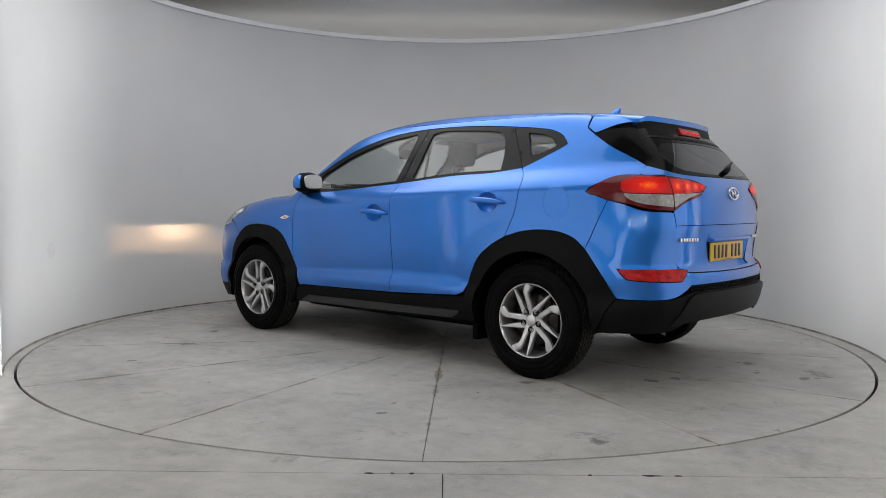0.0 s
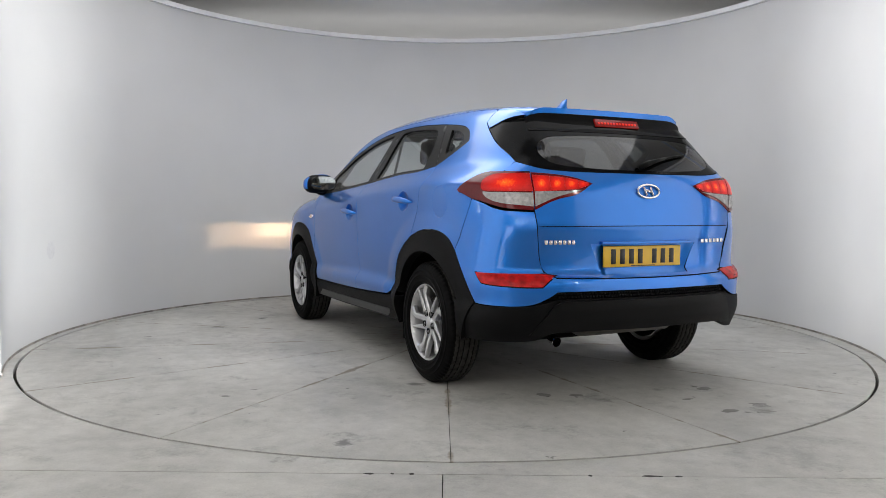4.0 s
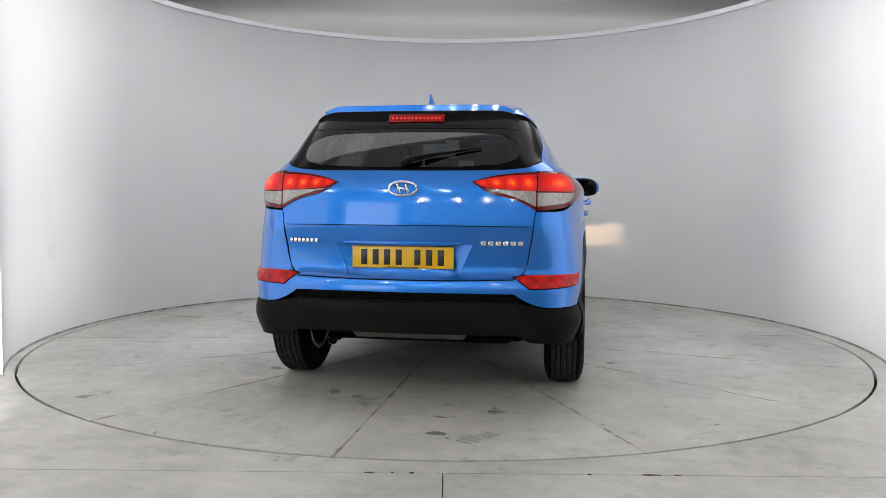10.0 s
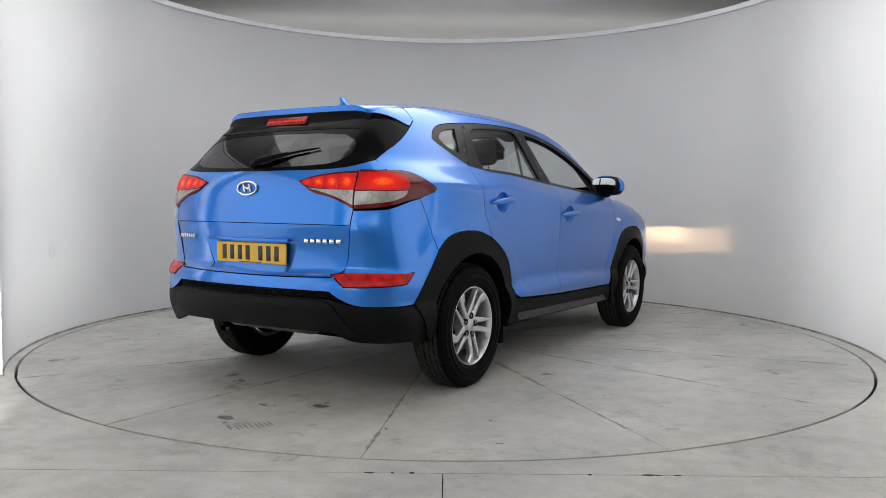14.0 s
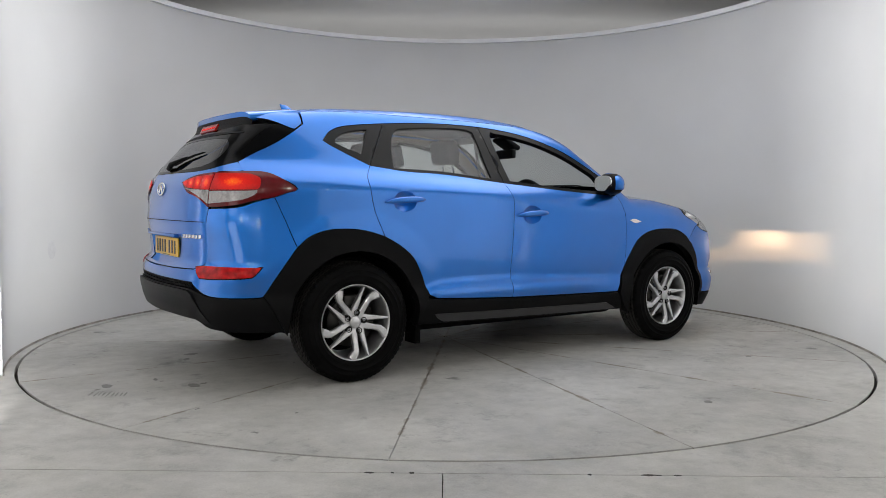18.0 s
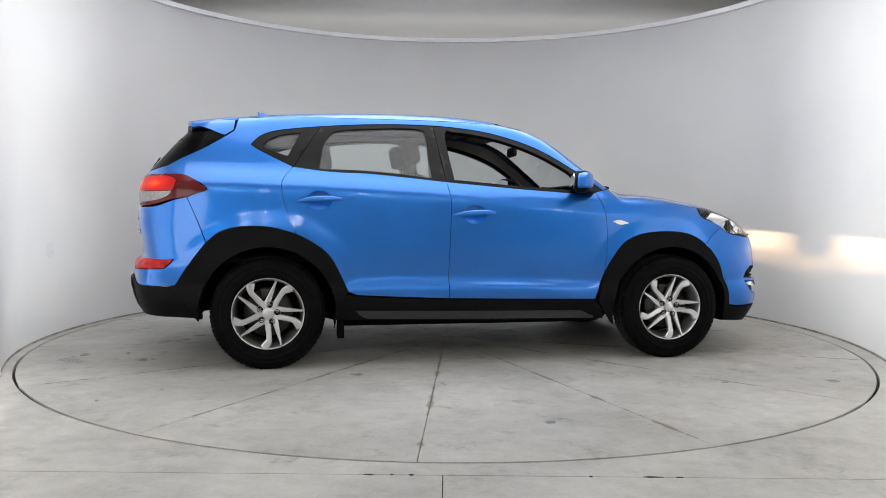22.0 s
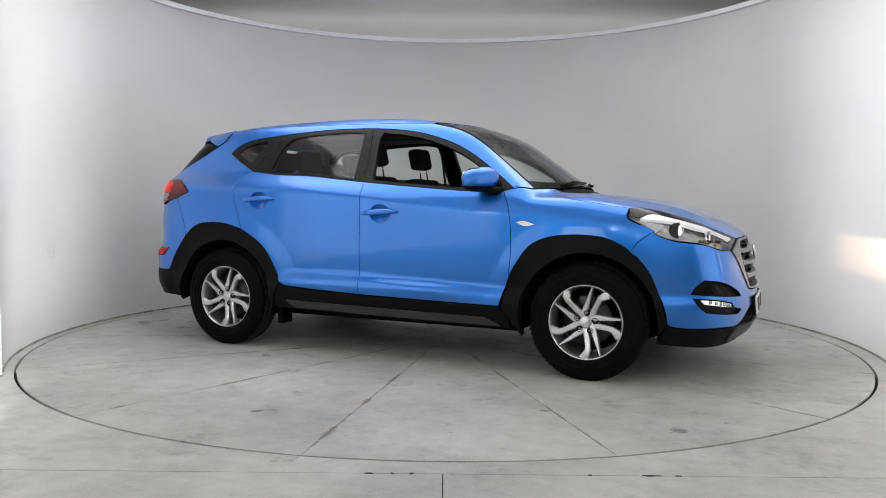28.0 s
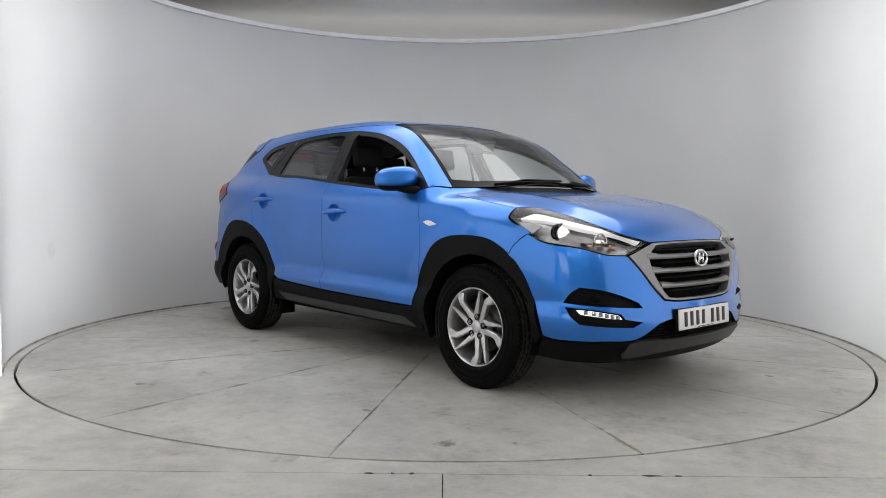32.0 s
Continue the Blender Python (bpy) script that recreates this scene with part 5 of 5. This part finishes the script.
panel("rear_window_frame", loop(rev(DLO_SPLIT), BELT[3:7], CSPL, [("s", -1.005, 1.535)] + HEADLINE[5:7] + [("s", -.262, 1.557)]), SLANT, FRAMEBLK, car, 1, holes=[GR], off=-.002, depth=.03)
panel("quarter_window_frame", loop(rev(CSPL), BELT[6:], HEADLINE[:4] + [("s", -1.005, 1.535)]), SLANT, FRAMEBLK, car, 1, holes=[GQ], off=-.002, depth=.03)
panel("rear_door_glass", GR, SLANT, GLASS, car, 1, off=-.010, depth=.004, gap=-.006)
panel("quarter_glass", GQ, SLANT, GLASS, car, 1, off=-.010, depth=.004, gap=-.006)
panel("front_door_glass", GF, SLANT, GLASS, car, 0, off=-.010, depth=.004, gap=-.006)


# ---- handles, mirrors, side repeaters ----
def bowl(cx, cz):
    def f(p, v2, polys):
        r2 = ((p[:, 0] - cx) / .078) ** 2 + ((p[:, 2] - cz + .002) / .060) ** 2
        return -.026 * np.clip(1 - r2, 0, 1)
    return f


def handle(cx, cz, out, key):
    cup = panel("handle_cup", out, SIDE, PAINT, car, 1, depth=.004, gap=-.001, step=.010, relief=bowl(cx, cz))
    vs, fs = [], []
    n = 16
    for i in range(n + 1):
        u = -1 + 2 * i / n
        x, z = cx - .138 * u, cz + .006 * (1 - u * u) + .008 * -u
        p = place(("s", x, z))
        nn = normal(p[None])[0]
        lift = .004 + .030 * (1 - u ** 4)
        c = p + nn * lift
        hw = .021 * (1 - abs(u) ** 3 * .75)
        th = .013 * (1 - abs(u) ** 4 * .7)
        for k in range(10):
            a = 2 * math.pi * k / 10
            vs.append(c + np.array([0, 0, 1]) * hw * math.sin(a) * (1.0 if math.sin(a) > 0 else .8) + nn * th * math.cos(a))
    for i in range(n):
        for k in range(10):
            fs.append((i * 10 + k, i * 10 + (k + 1) % 10, i * 10 + 10 + (k + 1) % 10, i * 10 + 10 + k))
    fs += [tuple(range(10))[::-1], tuple(n * 10 + k for k in range(10))]
    for s in (1, -1):
        v2, f2 = flipped([tuple(v) for v in vs], fs, s)
        h = part("door_handle", solid("door_handle", v2, f2), PAINT, car)
        if key and s < 0:
            p = place(("s", cx - .095, cz - .001))
            v3, f3 = lathe([(.0005, .003), (.008, .003), (.010, 0), (.010, -.006)], 16, "y")
            part("key_lock", solid("key_lock", [(p[0] + v[0], -(p[1] + .030 + v[1]), p[2] + v[2]) for v in v3], [f[::-1] for f in f3]), SATIN, h)


handle(*HANDLE_F, CUP_F, True)
handle(*HANDLE_R, CUP_R, False)
MIRROR = mat("mirror_silver", (.9, .9, .9), .02, 1)


def mirror(s):
    mir = new("door_mirror")
    mir.parent = car
    u, v, w = Vector((-.40, .917, 0)).normalized(), Vector((0, 0, 1)), Vector((.917, .40, 0)).normalized()
    c = Vector((.668, .925, 1.190))

    def shape(sx, sy, sw, back, z0, z1, nu=28, nv=16):
        vs, fs = [], []
        for i in range(nv + 1):
            ph = -math.pi / 2 + math.pi * i / nv
            for j in range(nu):
                th = 2 * math.pi * j / nu
                cu, su = math.cos(th), math.sin(th)
                cp, spn = math.cos(ph), math.sin(ph)
                a = math.copysign(abs(cp) ** .75, cp)
                du = sx * a * math.copysign(abs(cu) ** .8, cu)
                dw = sw * a * math.copysign(abs(su) ** .8, su)
                if dw < 0:
                    dw *= back
                dv = sy * math.copysign(abs(spn) ** .8, spn)
                dv = max(z0, min(z1, dv - .012 * (du / sx)))
                vs.append(c + u * du + v * dv + w * dw)
        for i in range(nv):
            for j in range(nu):
                fs.append((i * nu + j, i * nu + (j + 1) % nu, i * nu + nu + (j + 1) % nu, i * nu + nu + j))
        return vs, fs

    for nm, args, m in (("mirror_cap", (.138, .074, .085, .35, -.045, .2), PAINT), ("mirror_shell", (.134, .076, .078, .62, -.2, .068), PLASTIC)):
        vs, fs = flipped(*shape(*args), s)
        part(nm, solid(nm, vs, fs), m, mir)
    nrm = Vector((-.955, -.25, -.02)).normalized()
    e1 = v.cross(nrm).normalized()
    gl = [c + w * -.056 + e1 * (.112 * math.copysign(abs(math.cos(a)) ** .7, math.cos(a))) + v * (.054 * math.copysign(abs(math.sin(a)) ** .7, math.sin(a)) + .002) for a in [2 * math.pi * k / 32 for k in range(32)]]
    vs, fs = flipped(gl + [g + nrm * -.008 for g in gl], [tuple(range(32)), *[(k, k + 32, (k + 1) % 32 + 32, (k + 1) % 32) for k in range(32)]], s)
    part("mirror_glass", solid("mirror_glass", vs, fs, smooth=False), MIRROR, mir)
    vs, fs = tube([(.775, .80, 1.115), (.765, .845, 1.118), (.73, .90, 1.125), (.69, .93, 1.14)], [.028, .026, .026, .03], 10)
    vs, fs = flipped([tuple(q) for q in vs], fs, s)
    part("mirror_foot", solid("mirror_foot", vs, fs), PLASTIC, mir)


twins(mirror)
panel("side_repeater", loop(S((.905, .928), (.95, .938), (1.02, .918)), S((1.02, .918), (.96, .908), (.905, .928)), step=.01), SIDE, mat("clear_repeater", (.85, .84, .80), .12, .1, .9, .5, 200, .2, 80), car, 1, off=.006, depth=.008, gap=0, step=.012)
part("repeater_amber", box(-.012, .012, -.004, .004, -.006, .006, .002, 1, Matrix.Translation(place(("s", .958, .922))) @ pose(0, .004, 0)), AMBER, car)

# front wipers
for ya, yb in ((-.45, .10), (.12, .58)):
    def on_ws(y, dx, up):
        p = place(("t", 1.068 - .26 * y * y + dx, y))
        return p + normal(p[None])[0] * up
    w = strip("front_wiper", [on_ws(ya, .03, .012), on_ws(ya + (yb - ya) * .4, .02, .018), on_ws(yb, .0, .014)], [.010, .007, .005], PLASTIC, car)
    strip("wiper_blade", [on_ws(ya + .12, .01, .008), on_ws((ya + yb) / 2, -.01, .012), on_ws(yb + .10, -.02, .008)], [.006, .008, .005], PLASTIC, w)


# ---- wheels ----
def arm(pts, turn, thick=.028):
    """A cast spoke: centre line (across, up, half-width, face height) in the wheel's plane, roof-shaped in section."""
    vs, fs = [], []
    c = []
    for a, b, w, h in pts:
        ca, sa = math.cos(turn), math.sin(turn)
        c.append((-(a * ca - b * sa), a * sa + b * ca))
    for i, (a, b, w, h) in enumerate(pts):
        p0, p1 = c[max(i - 1, 0)], c[min(i + 1, len(c) - 1)]
        tx, tz = p1[0] - p0[0], p1[1] - p0[1]
        l = math.hypot(tx, tz)
        nx, nz = -tz / l, tx / l
        for q, dy in ((-1.05, -thick), (-1, -.006), (-.6, 0), (.6, 0), (1, -.006), (1.05, -thick)):
            vs.append((c[i][0] + nx * w * q, h + dy, c[i][1] + nz * w * q))
    for i in range(len(pts) - 1):
        for j in range(6):
            fs.append((i * 6 + j, i * 6 + 6 + j, i * 6 + 6 + (j + 1) % 6, i * 6 + (j + 1) % 6))
    fs += [tuple(range(6)), tuple((len(pts) - 1) * 6 + j for j in range(6))[::-1]]
    return vs, fs


def tyre_mesh():
    half = [(.2235, .080), (.2255, .093), (.238, .103), (.243, .1045), (.2445, .1065), (.247, .1065), (.2485, .1055), (.262, .1105), (.272, .1108), (.2735, .1125), (.277, .1125), (.2785, .1105), (.290, .108), (.302, .1045), (.3035, .1060), (.306, .1055), (.3075, .1025), (.312, .101), (.330, .093), (.341, .084), (.347, .074)]
    tread = []
    for a, b in ((.070, .050), (.044, .020), (.014, -.014), (-.020, -.044), (-.050, -.070)):
        tread += [(.3435, a + .002), (.3535 - abs(a) * .03, a), (.3535 - abs(b) * .03, b), (.3435, b - .002)]
    prof = half + tread + [(r, -h) for r, h in reversed(half)]
    k0, k1 = len(half), len(half) + len(tread)

    def wob(i, j):
        if (k0 - 2 <= j < k0 + 4 or k1 - 4 <= j < k1 + 2) and i % 4 == 0:
            return -.007
        if k0 + 4 <= j < k1 - 4 and (i + (j // 4) * 2) % 6 == 0:
            return -.006
        return 0
    vs, fs = lathe(prof, 288, "y", wob=wob)
    me = solid("tyre", vs, fs)
    me.materials.append(RUBBER)
    me.materials.append(mat("dusty_tread_rubber", (.030, .029, .027), .8, 0, 0, .3, 300, .35, 40, spec=.1))
    per = len(prof) - 1
    me.polygons.foreach_set("material_index", [1 if k0 <= n % per < k1 and (n % per - k0) % 4 == 1 else 0 for n in range(len(fs))])
    return me


TYRE = tyre_mesh()
SPOKES = []
for k in range(5):
    o = math.radians(-72 * k)
    SPOKES.append(arm([(-.016, .032, .019, .070), (-.086, .110, .0155, .084), (-.102, .131, .0180, .089), (-.1055, .150, .0220, .091), (-.1065, .188, .0250, .0905)], o))
    SPOKES.append(arm([(-.018, .032, .021, .0705), (.051, .205, .0055, .0905)], o))
SPOKE_ME = [solid("spoke", v, f, smooth=False) for v, f in SPOKES]
for me in SPOKE_ME:
    me.materials.append(ALLOY)
RIM_ME = solid("rim", *lathe([(.2225, .084), (.2235, .090), (.2205, .0935), (.2165, .090), (.211, .076), (.204, .055), (.198, .0), (.192, -.09), (.215, -.098)], 72))
RIM_ME.materials.append(ALLOY)
HUB_ME = solid("hub", *lathe([(.0005, .070), (.034, .070), (.040, .069), (.046, .066), (.068, .063), (.076, .050), (.076, .01)], 40))
HUB_ME.materials.append(ALLOY)
CAP_ME = solid("hub_cap", *lathe([(.0005, .0790), (.030, .0782), (.0355, .0755), (.0375, .066)], 32))
CAP_ME.materials.append(ALLOY)
BOLT_ME = solid("wheel_bolt", *lathe([(.0005, .0605), (.0065, .0605), (.0095, .0575), (.0100, .050)], 12))
BOLT_ME.materials.append(mat("bolt_steel", (.22, .22, .23), .22, .9))
POCKET_ME = solid("bolt_pocket", *lathe([(.0005, .0500), (.0130, .0500), (.0155, .0600), (.0185, .0600), (.0185, .040)], 20))
# black in the pockets stands for the shade inside the bolt holes
POCKET_ME.materials.append(mat("bolt_pocket_shade", (.006, .006, .006), .5, spec=.2))
DISC_ME = solid("brake_disc", *lathe([(.07, .015), (.15, .015), (.15, -.008), (.07, -.008)], 48))
DISC_ME.materials.append(STEEL)


ROLL = {(1.335, 1): 21, (1.335, -1): 3.6, (-1.335, 1): -26, (-1.335, -1): 0}


def wheel(cx, s):
    w = new("wheel")
    w.parent = car
    w.matrix_basis = pose(cx, s * .802, .348, 0, ROLL[cx, s], 0 if s > 0 else 180)
    part("tyre", TYRE, None, w)
    rim = part("rim", RIM_ME, None, w)
    for me in SPOKE_ME:
        part("spoke", me, None, rim)
    part("hub", HUB_ME, None, rim)
    part("hub_cap", CAP_ME, None, rim)
    for k in range(5):
        a = math.radians(72 * k + 10)
        b = part("wheel_bolt", BOLT_ME, None, rim)
        b.location = (-.056 * math.sin(a), .0180, .056 * math.cos(a))
        part("bolt_pocket", POCKET_ME, None, rim).location = b.location
    part("brake_disc", DISC_ME, None, w)
    part("caliper", box(-.05, .05, -.02, .03, .085, .155, .012, 2), STEEL, w)
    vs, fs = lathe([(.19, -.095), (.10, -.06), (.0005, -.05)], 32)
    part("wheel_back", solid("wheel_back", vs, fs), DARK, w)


for cx, s in WHEELS:
    wheel(cx, s)
    vs, fs = lathe([(.415, .90), (.425, .86), (.43, .50), (.30, .46)], 40, "y", math.radians(-14), math.radians(184))
    vs, fs = flipped([(v[0] + cx, v[1] - .035, v[2] + .345) for v in vs], fs, s)
    part("wheel_liner", solid("wheel_liner", vs, fs), DARK, car)

# ---- below ----
part("underbody", box(-1.70, 1.90, -.52, .52, .255, .48, .05, 2), DARK, car)
part("floor_pan", box(-.90, .88, -.74, .74, .235, .45, .03, 2), DARK, car)
vs, fs = lathe([(.0005, -.30), (.07, -.295), (.085, -.28), (.085, .28), (.07, .295), (.0005, .30)], 28)
part("muffler", solid("muffler", [(v[0] * 1.2 - 1.98, v[1], v[2] * .75 + .392) for v in vs], fs), mat("aluminised_steel", (.16, .15, .135), .45, .8, 0, .2, 90, .25, 12), car)
pipe = strip("tail_pipe", [(-1.75, .36, .34), (-1.88, .40, .325), (-1.96, .42, .310)], [.024, .024, .024], DARK, car, 14)
vs, fs = lathe([(.027, -.006), (.0285, 0), (.0285, .030), (.024, .030), (.024, -.004)], 20, "x")
part("pipe_rim", solid("pipe_rim", [pose(-1.985, .425, .304, 0, -14, 0) @ Vector(v) for v in vs], fs), CHROME, pipe, "bright exhaust pipe rim")
for s in (1, -1):
    strip("suspension_arm", [(-1.45, s * .30, .28), (-1.40, s * .52, .25), (-1.36, s * .72, .30)], [.03, .026, .03], DARK, car)
    # mud flap just ahead of the rear wheel
    part("mud_flap", box(-.022, .022, -.06, .06, -.075, .06, .008, 2, pose(-.885, s * .78, .25)), DARK, car)

# ---- cabin ----
def cushion(name, sx, sy, sz, m, material, parent, bevel=.05):
    return part(name, box(-sx / 2, sx / 2, -sy / 2, sy / 2, -sz / 2, sz / 2, min(bevel, sx * .45, sy * .45, sz * .45), 4, m), material, parent)


def seat(x, y, w, head, rear=False):
    st = new("seat")
    st.parent = car
    cushion("seat_base", .50, w, .16, pose(x + .25, y, .62, 0, -6, 0), FABRIC, st)
    cushion("backrest", .13, w * .95, .62, pose(x - .10, y, .93, 0, -16, 0), FABRIC, st, .06)
    hz = head
    cushion("headrest", .10, .25, .17, pose(x - .19 if not rear else x - .13, y, hz, 0, -12, 0), FABRIC, st, .055)
    for d in (-.06, .06):
        strip("headrest_post", [(x - .17 if not rear else x - .11, y + d, hz - .02), (x - .15 if not rear else x - .10, y + d, hz - .17)], .006, CHROME, st)


seat(-.19, .37, .50, 1.392)
seat(-.19, -.37, .50, 1.392)
for y in (.33, -.33):
    seat(-.85, y, .56, 1.345, True)
cushion("centre_headrest", .09, .22, .11, pose(-1.0, 0, 1.28, 0, -10, 0), FABRIC, car)
cushion("dashboard", .44, 1.38, .30, pose(.86, 0, .955, 0, 8, 0), CABIN, car, .08)
cushion("instrument_hood", .20, .36, .10, pose(.70, -.37, 1.09), CABIN, car, .04)
cushion("centre_stack", .14, .26, .22, pose(.66, 0, 1.02, 0, -20, 0), CABIN, car, .03)
cushion("centre_console", .90, .20, .28, pose(.10, 0, .60), CABIN, car, .04)
wheel_pts = [Vector((0, .182 * math.cos(a), .182 * math.sin(a))) for a in [2 * math.pi * k / 36 for k in range(36)]]
st = new("steering_wheel")
st.parent = car
st.matrix_basis = pose(.43, -.37, 1.045, 0, -24, 0)
vs, fs = tube(wheel_pts, .016, 10, True)
part("wheel_rim", solid("wheel_rim", vs, fs), CABIN, st)
cushion("airbag_cover", .06, .16, .12, pose(.02, 0, -.01), CABIN, st, .025)
for a in (5, 175, 270):
    c, q = math.cos(math.radians(a)), math.sin(math.radians(a))
    strip("wheel_spoke", [(.015, .05 * c, .05 * q), (.0, .178 * c, .178 * q)], .014, CABIN, st)
im = part("interior_mirror", box(-.02, .02, -.125, .125, -.036, .036, .018, 3, pose(.455, 0, 1.432, 0, 0, -6)), CABIN, car)
strip("mirror_stalk", [(.46, 0, 1.44), (.52, 0, 1.50)], .010, CABIN, im)
part("sensor_cover", box(-.09, .07, -.09, .09, -.018, .018, .015, 2, pose(.47, 0, 1.508, 0, 28, 0)), CABIN, car)
for y in (.35, -.35):
    part("sun_visor", box(-.16, .0, -.17, .17, -.008, .008, .006, 2, pose(.36, y, 1.535, 0, 12, 0)), LINER, car)
panel("front_door_card", loop(rev(BELT[:4]), DOOR_F, S((.853, .585), (.80, .45)), S((.80, .45), (-.197, .46)), rev(BP)), SIDE, CABIN, car, 1, off=-.05, depth=.01, step=.08)
panel("rear_door_card", loop(BP, S((-.197, .46), (-.79, .48)), rev(ARCH_R), rev(DOOR_R), rev(BELT[3:7])), SIDE, CABIN, car, 1, off=-.05, depth=.01, step=.08)
part("boot_floor", box(-2.05, -1.0, -.55, .55, .64, .70, .02, 2), CABIN, car)
part("firewall", box(.98, 1.06, -.66, .66, .45, 1.02, .02, 2), DARK, car)
for s in (1, -1):
    strip("belt_strap", [(-.30, s * .60, 1.50), (-.29, s * .66, 1.25), (-.25, s * .72, .75)], .010, CABIN, car, 6)


# ---- the moves: the turntable turns at an even pace, and the car with it ----
def motions():
    turn = [(float(t), 139.69 - 5.8624 * t) for t in range(0, 33)]
    walk(turntable, [(t, pose(0, 0, 0, 0, 0, a)) for t, a in turn])
    walk(car, [(t, pose(0, 0, 0, 0, 0, a) @ pose(.0266, -.1206, 0)) for t, a in turn])


motions()
